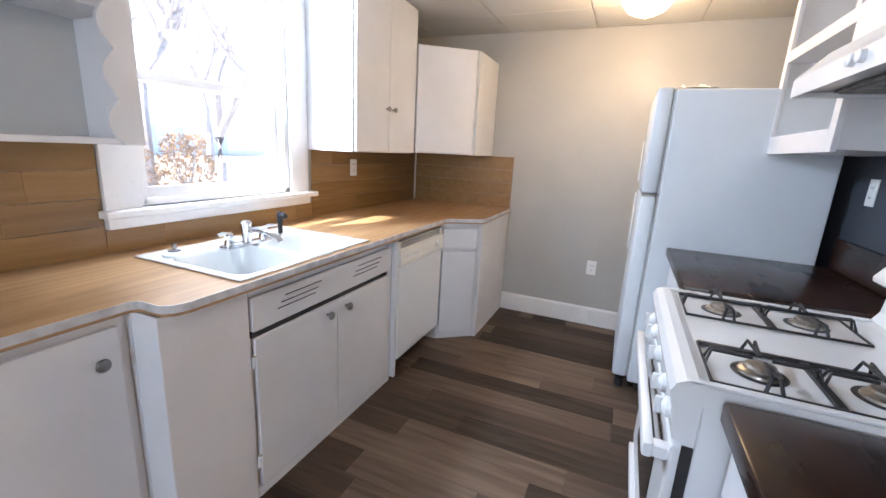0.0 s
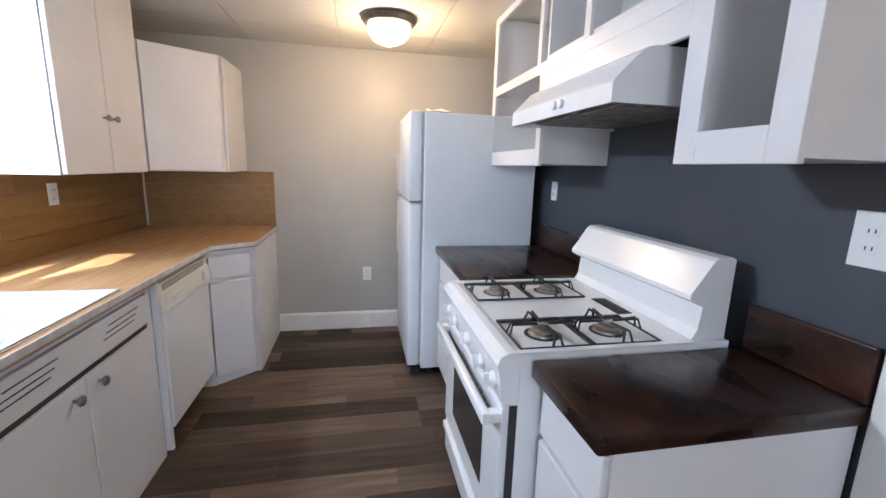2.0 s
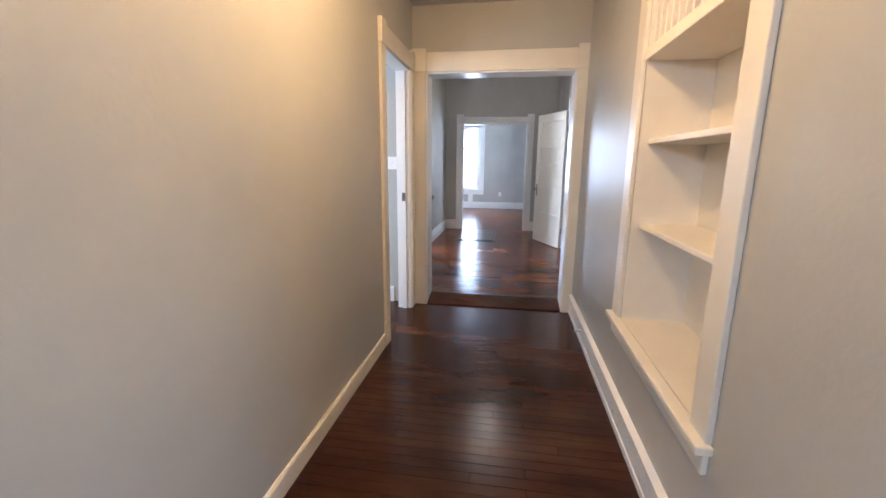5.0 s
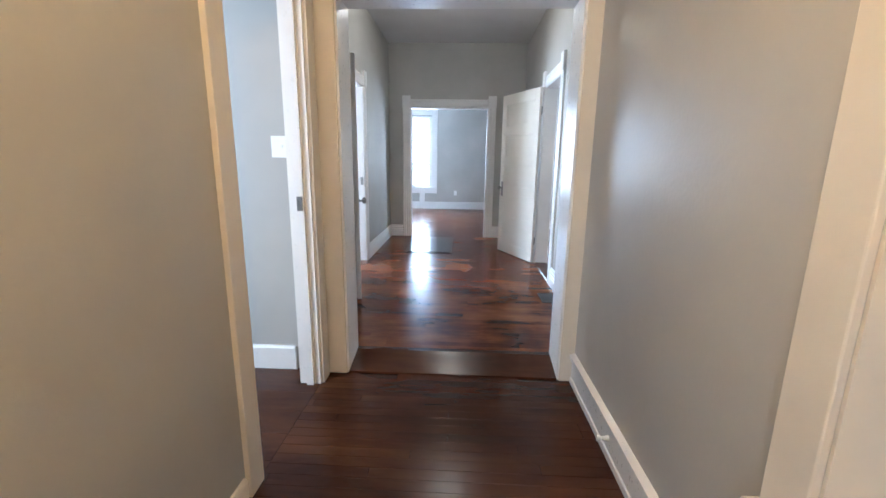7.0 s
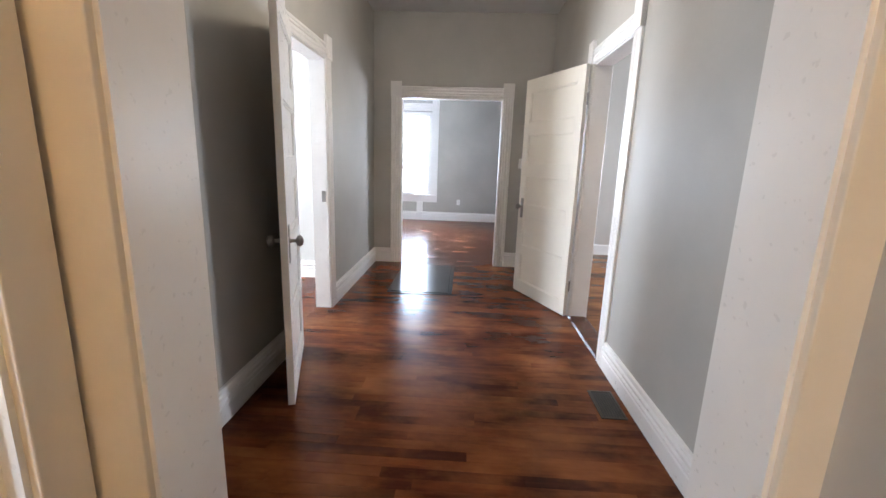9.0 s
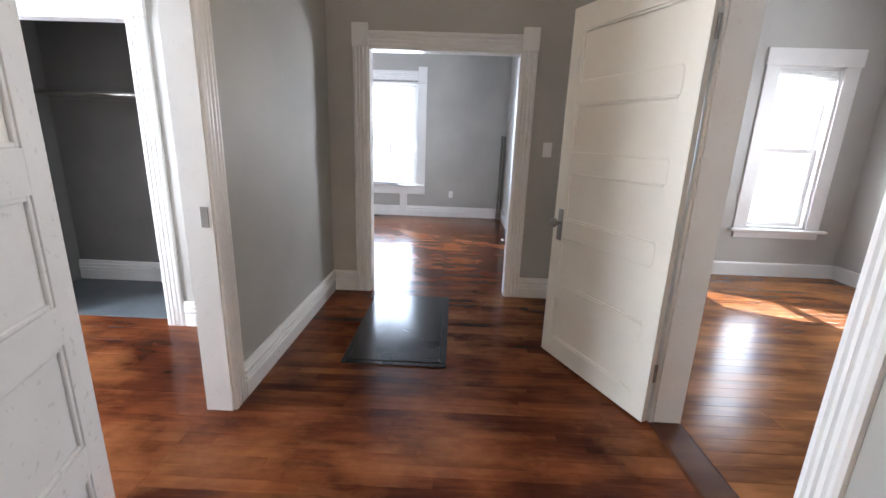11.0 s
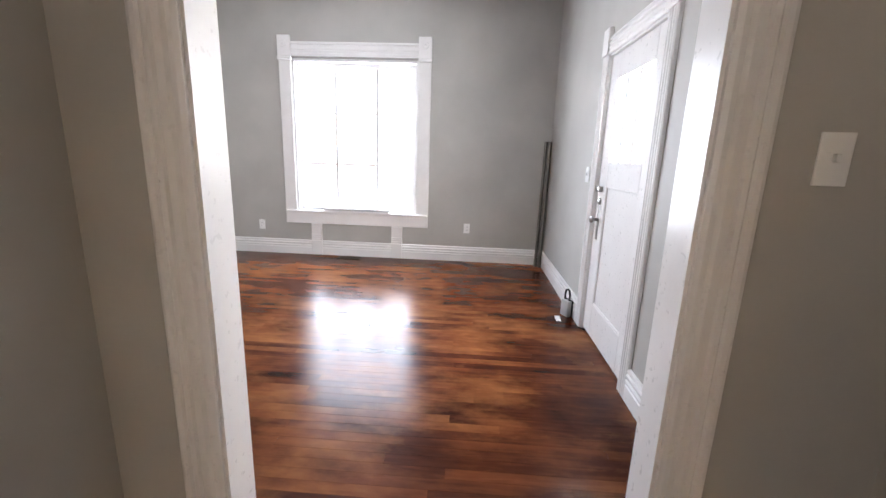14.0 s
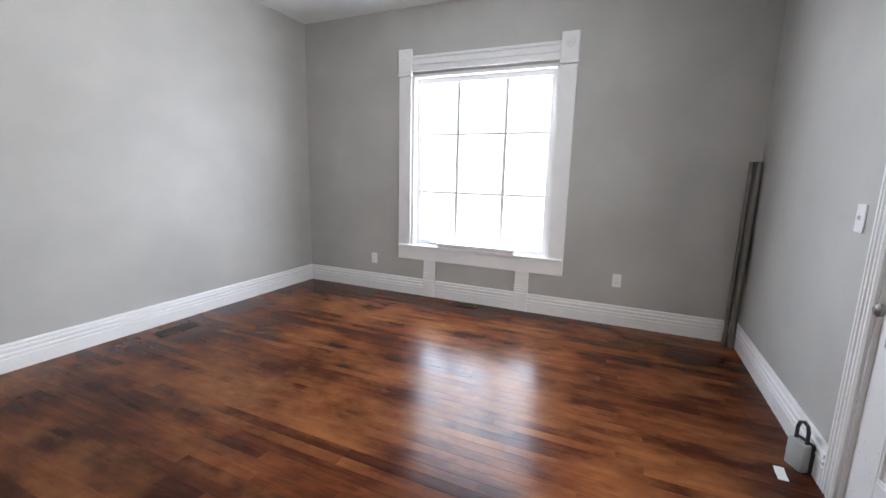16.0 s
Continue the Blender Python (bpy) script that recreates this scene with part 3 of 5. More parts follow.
structure("threshold_bedroom", lambda bm: prism(bm, [(RY0 + 0.02, UP), (RY0 + 0.01, UP + 0.012), (RY0 - 0.12, UP + 0.012), (RY0 - 0.14, UP)], "x", 6.492, 7.268), HALLWOOD, "dark wooden door saddle")

# ---- windows ----


def sash_window(name, axis, face, out, u0, u1, z0, z1, meet, label, grid=None):
    """A window in its reveal: frame, two sashes with a meeting rail, or a grid of muntins, and clear panes. out: the way outside."""
    w = thing(name, label, "window", kind="structure")

    def put(bm, a, b, c, d, near, far, bevel=0.003):
        lo, hi = sorted((face + out * near, face + out * far))
        box(bm, lo, hi, a, b, c, d, bevel) if axis == "x" else box(bm, a, b, lo, hi, c, d, bevel)

    def frame_part(bm):
        put(bm, u0 - 0.01, u0 + 0.03, z0, z1, 0.0, 0.15), put(bm, u1 - 0.03, u1 + 0.01, z0, z1, 0.0, 0.15)
        put(bm, u0, u1, z1 - 0.03, z1 + 0.01, 0.0, 0.15), put(bm, u0, u1, z0 - 0.01, z0 + 0.025, 0.0, 0.15)
    build("frame", frame_part, WHITE, w)

    def sash(a, b, c, d, near, r=0.042):
        def fill(bm):
            for q in ((a, a + r, c, d), (b - r, b, c, d), (a + r, b - r, d - r, d), (a + r, b - r, c, c + r)):
                put(bm, *q, near, near + 0.034)
        build("sash", fill, WHITE, w)
        pane = build("pane", lambda bm: put(bm, a + r, b - r, c + r, d - r, near + 0.014, near + 0.018, 0), GLASS, w)
        pane.visible_shadow = False
    if grid:
        sash(u0 + 0.03, u1 - 0.03, z0 + 0.025, z1 - 0.03, 0.07, 0.05)
        nu, nz = grid
        for i in range(1, nu):
            u = u0 + (u1 - u0) * i / nu
            build("mullion", lambda bm: put(bm, u - 0.017, u + 0.017, z0 + 0.07, z1 - 0.08, 0.066, 0.10), WHITE, w)
        for i in range(1, nz):
            z = z0 + (z1 - z0) * i / nz
            build("muntin", lambda bm: put(bm, u0 + 0.08, u1 - 0.08, z - 0.011, z + 0.011, 0.064, 0.094, 0.002), WHITE, w)
    else:
        sash(u0 + 0.03, u1 - 0.03, meet - 0.02, z1 - 0.03, 0.095)
        sash(u0 + 0.03, u1 - 0.03, z0 + 0.025, meet + 0.025, 0.055)
    return w


sash_window("window_1", "x", KX0, -1, 1.62, 2.46, 1.08, 2.22, 1.60, "white double-hung kitchen window over the sink")
sash_window("window_2", "x", LX1, 1, 1.27, 2.73, 0.58, 2.32, 1.5, "wide white front window with nine panes", (3, 3))
sash_window("window_3", "x", 9.95, 1, -3.17, -2.53, 0.58, 2.20, 1.39, "narrow white double-hung bedroom window")
sash_window("window_4", "y", -3.6, -1, 7.84, 8.46, 0.66, 2.30, 1.5, "white double-hung bedroom window")
sash_window("window_5", "y", 4.6, 1, 6.4, 7.4, 0.85, 2.15, 1.5, "white double-hung window of the left room")
sash_window("window_7", "y", KY0, -1, -1.0, 0.0, 0.95, 2.0, 1.5, "white double-hung window behind the kitchen")
sash_window("window_6", "x", 2.72, -1, 2.6, 3.4, 0.9, 2.1, 1.5, "white window of the side room")
structure("trim_window_kitchen", lambda bm: (box(bm, KX0, KX0 + 0.022, 1.48, 1.62, 1.06, KZ - 0.01, 0.003), box(bm, KX0, KX0 + 0.022, 2.46, 2.60, 1.06, KZ - 0.01, 0.003), box(bm, KX0, KX0 + 0.022, 1.62, 2.46, 2.22, KZ - 0.01, 0.003), box(bm, KX0, KX0 + 0.065, 1.46, 2.64, 1.045, 1.075, 0.006), box(bm, KX0, KX0 + 0.03, 1.48, 2.60, 1.0, 1.044, 0.003)), WHITE, "white casing, sill and apron of the kitchen window")


def front_trim(bm):
    f = LX1
    for a, b in ((1.13, 1.27), (2.73, 2.87)):
        box(bm, f - 0.022, f, a, b, 0.585, 2.30, 0.004)
        box(bm, f - 0.036, f, a - 0.004, b + 0.004, 2.335, 2.56, 0.006)
        box(bm, f - 0.044, f, a - 0.008, b + 0.008, 2.302, 2.333, 0.005)
        turned(bm, (f - 0.036, (a + b) / 2, 2.47), [(0.04, 0), (0.036, -0.006), (0.028, -0.002), (0.012, -0.003), (0.006, -0.009)], "x", 20)
    for i in range(5):
        box(bm, f - (0.018 if i % 2 else 0.028), f, 1.275, 2.725, 2.345 + i * 0.030, 2.374 + i * 0.030, 0.004)
    box(bm, f - 0.05, f, 1.14, 2.86, 0.575, 0.60, 0.006)
    box(bm, f - 0.022, f, 1.13, 2.87, 0.44, 0.574, 0.004)
    for a in (1.44, 2.43):
        box(bm, f - 0.024, f, a, a + 0.13, 0.232, 0.439, 0.003)
        for z in (0.245, 0.27, 0.295):
            box(bm, f - 0.032, f, a - 0.004, a + 0.134, z, z + 0.014, 0.004)
        box(bm, f - 0.03, f, a, a + 0.13, UP, 0.231, 0.003)


structure("trim_window_living", front_trim, WHITE, "white moulded casing with rosette corner blocks and apron legs")
structure("trim_window_bedroom", lambda bm: (box(bm, 9.928, 9.95, -3.31, -3.17, 0.58, 2.20, 0.003), box(bm, 9.928, 9.95, -2.53, -2.41, 0.58, 2.20, 0.003), box(bm, 9.925, 9.95, -3.33, -2.40, 2.201, 2.36, 0.003), box(bm, 9.88, 9.95, -3.37, -2.37, 0.55, 0.578, 0.005), box(bm, 9.93, 9.95, -3.31, -2.43, 0.48, 0.549, 0.003)), WHITE, "white casing and sill of the bedroom window")

# ---- kitchen ----


def counter_edge(bm, pts, z0, z1):
    prism(bm, pts, "z", z0, z1)


# west counter: deep part, shallower part by the near wall, angled corner
TOP = [(-1.878, -0.6), (-1.30, -0.6), (-1.30, 1.215), (-1.285, 1.235), (-1.20, 1.238), (-1.175, 1.262), (-1.165, 1.30), (-1.160, 3.17), (-0.945, 3.315), (-0.935, 3.34), (-0.935, 4.058), (-1.878, 4.058)]
counter = thing("kitchen_counter", "oak-look laminate counter top with a worn metal edge band", "counter")


def with_hole(bm):
    # slabs round the sink cut-out
    x0, x1, y0, y1 = -1.735, -1.20, 1.505, 2.255
    prism(bm, [(-1.878, -0.6), (-1.30, -0.6), (-1.30, 1.215), (-1.285, 1.235), (-1.20, 1.238), (-1.175, 1.262), (-1.165, 1.30), (-1.164, y0), (-1.878, y0)], "z", 0.872, 0.905)
    prism(bm, [(-1.878, y0), (x0, y0), (x0, y1), (-1.878, y1)], "z", 0.872, 0.905)
    prism(bm, [(x1, y0), (-1.164, y0), (-1.162, y1), (x1, y1)], "z", 0.872, 0.905)
    prism(bm, [(-1.878, y1), (-1.162, y1), (-1.160, 3.17), (-0.945, 3.315), (-0.935, 3.34), (-0.935, 4.058), (-1.878, 4.058)], "z", 0.872, 0.905)


build("top", with_hole, BUTCHER, counter)


def band(bm):
    pts = [Vector((x, y, 0)) for x, y in TOP[1:11]]
    for p, q in zip(pts, pts[1:]):
        d = (q - p).normalized()
        nrm = Vector((d.y, -d.x, 0)) * 0.003
        a, b = p - d * 0.001, q + d * 0.001
        prism(bm, [(a.x, a.y), (a.x + nrm.x, a.y + nrm.y), (b.x + nrm.x, b.y + nrm.y), (b.x, b.y)], "z", 0.882, 0.9065)


tagged(build("edge_band", band, surface("worn_aluminium_edge", (0.62, 0.61, 0.60), 0.4, metal=0.2, var=0.22, scale=18), counter), "worn aluminium edge band")

splash = thing("backsplash", "oak-look laminate backsplash boards on the wall above the counter", "backsplash", kind="structure")
BS = 0.008
rng = random.Random(4)
for r in range(4):
    z0 = 0.907 + r * 0.108
    z1 = z0 + 0.1065
    y = -0.6 - rng.random() * 0.5
    while y < 4.05:
        ln = rng.choice((0.62, 0.8, 1.0))
        a, b = max(y, -0.6), min(y + ln, 4.05)
        top = min(z1, 1.336)
        spans = [(a, b, z0, top)]
        if top > 0.998:
            spans = [(p, q, z0, top) for p, q in ((a, min(b, 1.475)), (max(a, 2.645), b)) if q - p > 0.02]
            if a < 2.645 and b > 1.475 and z0 < 0.995:
                spans.append((max(a, 1.476), min(b, 2.644), z0, 0.997))
        for p, q, c, d in spans:
            if q - p > 0.03 and d - c > 0.01:
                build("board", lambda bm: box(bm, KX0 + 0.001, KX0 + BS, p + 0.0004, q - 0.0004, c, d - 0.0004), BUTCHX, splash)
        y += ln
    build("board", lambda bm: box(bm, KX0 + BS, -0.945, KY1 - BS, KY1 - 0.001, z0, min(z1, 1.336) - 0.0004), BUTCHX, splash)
build("corner_strip", lambda bm: box(bm, KX0 + BS, KX0 + 0.02, KY1 - 0.02, KY1 - BS, 0.907, 1.336), CREAM, splash)


def knob(parent, at, axis, side, r=0.016, mat=STEEL):
    def fill(bm):
        turned(bm, at, [(0.006, 0), (0.006, side * 0.014), (r * 0.8, side * 0.018), (r, side * 0.024), (r * 0.85, side * 0.030), (r * 0.3, side * 0.033)], axis, 18)
    return tagged(build("handle", fill, mat, parent, True), "small brushed metal knob")


def slanted(bm, p, q, z0, z1, depth, bevel=0.003, out=0.0):
    """A board standing on the line p-q, with its face on that line (moved out) and its body behind it."""
    p, q = Vector((*p, 0)), Vector((*q, 0))
    d = (q - p).normalized()
    nrm = Vector((d.y, -d.x, 0))
    ang = math.atan2(d.y, d.x)
    m = Matrix.Translation(p + nrm * out) @ Matrix.Rotation(ang, 4, "Z")
    box(bm, 0, (q - p).length, 0, depth, z0, z1, bevel, m)


# near base cabinet, set back
near = thing("base_cabinet", "white painted base cabinet with an inset door under the counter", "cabinet")
build("body", lambda bm: (box(bm, -1.87, -1.345, -0.59, 1.225, 0.0, 0.870, 0.002)), CABIN, near)
nd = build("door", lambda bm: box(bm, -1.344, -1.326, 0.68, 1.195, 0.10, 0.835, 0.004), CABIN, near)
knob(nd, (-1.326, 1.135, 0.745), "x", 1, 0.02)
nd2 = build("door", lambda bm: box(bm, -1.344, -1.326, 0.1, 0.64, 0.10, 0.835, 0.004), CABIN, near)

sinkcab = thing("sink_cabinet", "white painted sink base cabinet with louvre-cut false drawer and two doors", "cabinet")
build("body", lambda bm: (box(bm, -1.325, -1.205, 1.226, 1.535, 0.0, 0.870, 0.004), box(bm, -1.87, -1.325, 1.226, 1.59, 0.0, 0.870), box(bm, -1.30, -1.222, 1.536, 2.515, 0.0, 0.868), box(bm, -1.222, -1.205, 2.475, 2.515, 0.0, 0.868, 0.002), box(bm, -1.222, -1.205, 1.536, 2.475, 0.0, 0.045, 0.002), box(bm, -1.222, -1.205, 1.536, 2.475, 0.835, 0.868, 0.002)), CABIN, sinkcab)


def louvre(bm):
    box(bm, -1.220, -1.198, 1.545, 2.468, 0.700, 0.830, 0.004)


fd = build("drawer_front", louvre, CABIN, sinkcab)


for y0 in (1.66, 2.14):
    for i, z in enumerate((0.752, 0.772, 0.795)):
        build("slot", lambda bm: box(bm, -1.1985, -1.1965, y0 + 0.02 * i, y0 + 0.21 + 0.02 * i, z, z + 0.004), BLACK, fd)
for a, b, k in ((1.552, 2.02, 1.95), (2.024, 2.468, 2.085)):
    d = build("door", lambda bm: box(bm, -1.220, -1.200, a, b, 0.05, 0.672, 0.004), CABIN, sinkcab)
    knob(d, (-1.200, k, 0.625), "x", 1, 0.019)
    if a < 1.6:
        for z in (0.14, 0.56):
            build("hinge", lambda bm: (box(bm, -1.206, -1.194, 1.535, 1.552, z, z + 0.05, 0.003), turned(bm, (-1.196, 1.549, z), [(0.005, 0), (0.005, 0.05)], "z", 10)), CABIN, d)
# black strip painted in for the shade between drawer front and doors
build("gap", lambda bm: box(bm, -1.222, -1.212, 1.548, 2.472, 0.673, 0.699), BLACK, sinkcab)

# sink
sink = thing("kitchen_sink", "white enamel double bowl sink with a metal rim", "sink")


def basin(bm, x0, x1, y0, y1, z, deep):
    """An open bowl with rounded walls."""
    rings = []
    for inset, dz, r in ((0, 0, 0.06), (0.008, -0.012, 0.06), (0.018, -deep * 0.8, 0.06), (0.05, -deep, 0.05), (0.13, -deep - 0.004, 0.02)):
        ring = []
        ax0, ax1, ay0, ay1 = x0 + inset, x1 - inset, y0 + inset, y1 - inset
        for cx, cy, a0 in ((ax1 - r, ay1 - r, 0), (ax0 + r, ay1 - r, 90), (ax0 + r, ay0 + r, 180), (ax1 - r, ay0 + r, 270)):
            for k in range(5):
                a = radians(a0 + k * 22.5)
                ring.append(bm.verts.new((cx + r * math.cos(a), cy + r * math.sin(a), z + dz)))
        rings.append(ring)
    n = len(rings[0])
    for p, q in zip(rings, rings[1:]):
        for i in range(n):
            bm.faces.new((p[i], p[(i + 1) % n], q[(i + 1) % n], q[i]))
    bm.faces.new(rings[-1])
    return rings[0]


def sink_body(bm):
    z = 0.914
    for y0, y1 in ((1.625, 1.985), (2.025, 2.395)):
        basin(bm, -1.655, -1.262, y0, y1, z, 0.16)
    # deck round the bowls
    for x0, x1, y0, y1 in ((-1.786, -1.655, 1.592, 2.428), (-1.262, -1.238, 1.592, 2.428), (-1.655, -1.262, 1.592, 1.625), (-1.655, -1.262, 1.985, 2.025), (-1.655, -1.262, 2.395, 2.428)):
        box(bm, x0, x1, y0, y1, 0.9065, z - 0.001)
    # corners between the rounded bowls and the deck
    for y0, y1 in ((1.625, 1.985), (2.025, 2.395)):
        for cx, sx in ((-1.655, 1), (-1.262, -1)):
            for cy, sy in ((y0, 1), (y1, -1)):
                arc = [(cx + sx * (0.06 - 0.06 * math.cos(a)), cy + sy * (0.06 - 0.06 * math.sin(a))) for a in (radians(22.5 * k) for k in range(5))]
                prism(bm, [(cx, cy)] + arc, "z", 0.909, z - 0.001)


build("bowl", sink_body, PORC, sink, True)
build("rim", lambda bm: (box(bm, -1.794, -1.786, 1.584, 2.436, 0.9055, 0.912, 0.002), box(bm, -1.238, -1.230, 1.584, 2.436, 0.9055, 0.912, 0.002), box(bm, -1.786, -1.238, 1.584, 1.592, 0.9055, 0.912, 0.002), box(bm, -1.786, -1.238, 2.428, 2.436, 0.9055, 0.912, 0.002)), CHROME, sink)
for y in (1.805, 2.21):
    build("drain", lambda bm: turned(bm, (-1.45, y, 0.748), [(0.04, 0), (0.042, 0.006), (0.03, 0.007), (0.012, 0.004)], "z", 20), STEEL, sink, True)

sink.matrix_world = Matrix.Translation((0.045, 1.49 - 0.915 * 1.584, 0)) @ Matrix.Diagonal((1, 0.915, 1, 1))

tap = thing("faucet", "chrome kitchen faucet with two lever handles on the sink deck", "faucet")
FZ = 0.9145
build("base", lambda bm: (box(bm, -1.735, -1.675, 1.82, 2.06, FZ, FZ + 0.016, 0.007)), CHROME, tap, True)
for y, s in ((1.85, -1), (2.03, 1)):
    build("handle", lambda bm: (turned(bm, (-1.705, y, FZ + 0.014), [(0.022, 0), (0.019, 0.02), (0.016, 0.034), (0.02, 0.045), (0.012, 0.055)], "z", 18), tube(bm, [(-1.705, y, FZ + 0.058), (-1.70, y + s * 0.03, FZ + 0.072), (-1.69, y + s * 0.065, FZ + 0.070)], 0.009, 10, 0.007)), CHROME, tap, True)
build("spout", lambda bm: (turned(bm, (-1.705, 1.94, FZ + 0.014), [(0.024, 0), (0.021, 0.03), (0.021, 0.07), (0.024, 0.085), (0.015, 0.095)], "z", 18), tube(bm, [(-1.705, 1.94, FZ + 0.06), (-1.66, 1.945, FZ + 0.075), (-1.60, 1.95, FZ + 0.07), (-1.54, 1.955, FZ + 0.055), (-1.525, 1.956, FZ + 0.035)], 0.012, 12)), CHROME, tap, True)
tap.matrix_world = Matrix.Translation((0.151, -0.089, 0))
spray = thing("sink_sprayer", "black side sprayer in a chrome collar on the sink deck", "sprayer")
build("collar", lambda bm: turned(bm, (-1.71, 2.15, FZ), [(0.02, 0), (0.018, 0.008), (0.012, 0.012)], "z", 16), CHROME, spray, True)
build("head", lambda bm: (turned(bm, (-1.71, 2.15, FZ + 0.012), [(0.012, 0), (0.011, 0.04), (0.015, 0.07), (0.016, 0.09), (0.009, 0.105)], "z", 16), tube(bm, [(-1.71, 2.15, FZ + 0.098), (-1.685, 2.145, FZ + 0.105), (-1.665, 2.14, FZ + 0.098)], 0.011, 10, 0.013)), RUBBER, spray, True)
spray.matrix_world = Matrix.Translation((0.112, -0.059, 0))
stop = thing("sink_stopper", "white sink strainer with a dark knob on the counter", "stopper")
build("disc", lambda bm: turned(bm, (-1.72, 1.645, FZ), [(0.042, 0), (0.042, 0.010), (0.03, 0.016)], "z", 22), PORC, stop, True)
build("handle", lambda bm: turned(bm, (-1.72, 1.645, FZ + 0.016), [(0.022, 0), (0.022, 0.008), (0.008, 0.012), (0.009, 0.03), (0.005, 0.034)], "z", 18), STEEL, stop, True)
stop.matrix_world = Matrix.Translation((0.090, -0.069, 0))

# dishwasher
dw = thing("dishwasher", "white built-in dishwasher with ivory control panel", "dishwasher")
build("body", lambda bm: (box(bm, -1.75, -1.21, 2.545, 3.14, 0.12, 0.868), box(bm, -1.70, -1.27, 2.55, 3.135, 0.01, 0.12)), RUBBER, dw)
build("door", lambda bm: box(bm, -1.208, -1.172, 2.548, 3.137, 0.125, 0.700, 0.006), ENAMEL, dw)
cp = build("control_panel", lambda bm: (prism(bm, [(-1.208, 0.705), (-1.164, 0.705), (-1.160, 0.722), (-1.166, 0.80), (-1.178, 0.806), (-1.178, 0.850), (-1.208, 0.853)], "y", 2.545, 3.14)), IVORY, dw)
build("vent", lambda bm: [box(bm, -1.180, -1.1765, 2.57, 3.10, 0.812 + i * 0.009, 0.816 + i * 0.009) for i in range(4)], BLACK, cp)
build("button", lambda bm: [box(bm, -1.166, -1.1575, 2.62 + i * 0.032, 2.645 + i * 0.032, 0.745, 0.765, 0.002) for i in range(5)], PLATE, cp)
build("dial", lambda bm: turned(bm, (-1.163, 3.04, 0.76), [(0.026, 0), (0.024, 0.012), (0.016, 0.016)], "x", 20), IVORY, cp, True)
build("side_strip", lambda bm: box(bm, -1.208, -1.178, 2.519, 2.543, 0.02, 0.868, 0.002), CABIN, dw)

corner = thing("corner_cabinet", "white painted angled corner base cabinet with drawer and door", "cabinet")
CF = ((-1.185, 3.165), (-0.975, 3.325))
build("body", lambda bm: prism(bm, [(-1.87, 3.16), (CF[0][0] - 0.014, CF[0][1]), (CF[1][0] - 0.01, CF[1][1] + 0.015), (-0.962, 3.345), (-0.955, 4.055), (-1.87, 4.055)], "z", 0.0, 0.870), CABIN, corner)
P0, P1 = (-1.18, 3.172), (-0.98, 3.318)
build("drawer_front", lambda bm: slanted(bm, P0, P1, 0.70, 0.835, 0.02, 0.004, 0.010), CABIN, corner)
build("door", lambda bm: slanted(bm, P0, P1, 0.06, 0.672, 0.02, 0.004, 0.010), CABIN, corner)
build("side_panel", lambda bm: box(bm, -0.962, -0.948, 3.345, 4.055, 0.0, 0.868, 0.003), CABIN, corner)

# wall cabinets over the counter
uc = thing("wall_cabinet", "white painted wall cabinet with two doors to the ceiling", "cabinet")
build("body", lambda bm: box(bm, KX0 + 0.004, -1.535, 2.605, 3.335, 1.328, KZ - 0.003, 0.003), CABIN, uc)
for a, b, k in ((2.612, 2.968, 2.93), (2.973, 3.325, 3.01)):
    d = build("door", lambda bm: box(bm, -1.534, -1.512, a, b, 1.332, KZ - 0.02, 0.005), CABIN, uc)
    knob(d, (-1.512, k, 1.60), "x", 1, 0.017)
cc = thing("corner_wall_cabinet", "white painted angled corner wall cabinet", "cabinet")
build("body", lambda bm: prism(bm, [(KX0 + 0.004, 3.34), (-1.53, 3.34), (-1.17, 3.60), (-1.155, 3.63), (-1.155, 4.055), (KX0 + 0.004, 4.055)], "z", 1.337, 2.075), CABIN, cc)
build("door", lambda bm: slanted(bm, (-1.51, 3.337), (-1.175, 3.58), 1.345, 2.068, 0.02, 0.004, 0.008), CABIN, cc)
build("side_panel", lambda bm: box(bm, -1.155, -1.138, 3.61, 4.055, 1.337, 2.07, 0.003), CABIN, cc)

# open shelf with scalloped stiles
sh = thing("open_wall_shelf", "white painted open wall shelf with a scalloped front edge", "shelf")
SX = -1.60
build("body", lambda bm: (box(bm, KX0 + 0.004, SX, 1.465, 1.48, 1.33, KZ - 0.003), box(bm, KX0 + 0.004, SX, 0.2, 0.215, 1.33, KZ - 0.003), box(bm, KX0 + 0.004, SX, 0.215, 1.465, 1.33, 1.35, 0.002)), CABIN, sh)
# back panel takes its shadow from the greyer colour
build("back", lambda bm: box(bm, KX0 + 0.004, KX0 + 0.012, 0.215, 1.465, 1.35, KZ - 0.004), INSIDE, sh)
for z in (1.735, 2.08):
    build("shelf_board", lambda bm: box(bm, KX0 + 0.012, SX - 0.01, 0.215, 1.465, z, z + 0.02, 0.003), CABIN, sh)


def scallop(bm, y0, side):
    pts = [(y0, 1.33), (y0, KZ - 0.004)]
    step, n = 0.1465, 6
    for k in range(n - 1, -1, -1):
        z0 = 1.33 + k * step
        for a in np.linspace(1, 0, 9):
            pts.append((y0 + side * (0.062 + 0.040 * math.sin(math.pi * a)), z0 + a * step))
    prism(bm, pts, "x", SX, SX + 0.018)


build("stile", lambda bm: scallop(bm, 1.482, -1), CABIN, sh)
build("stile", lambda bm: scallop(bm, 0.198, 1), CABIN, sh)

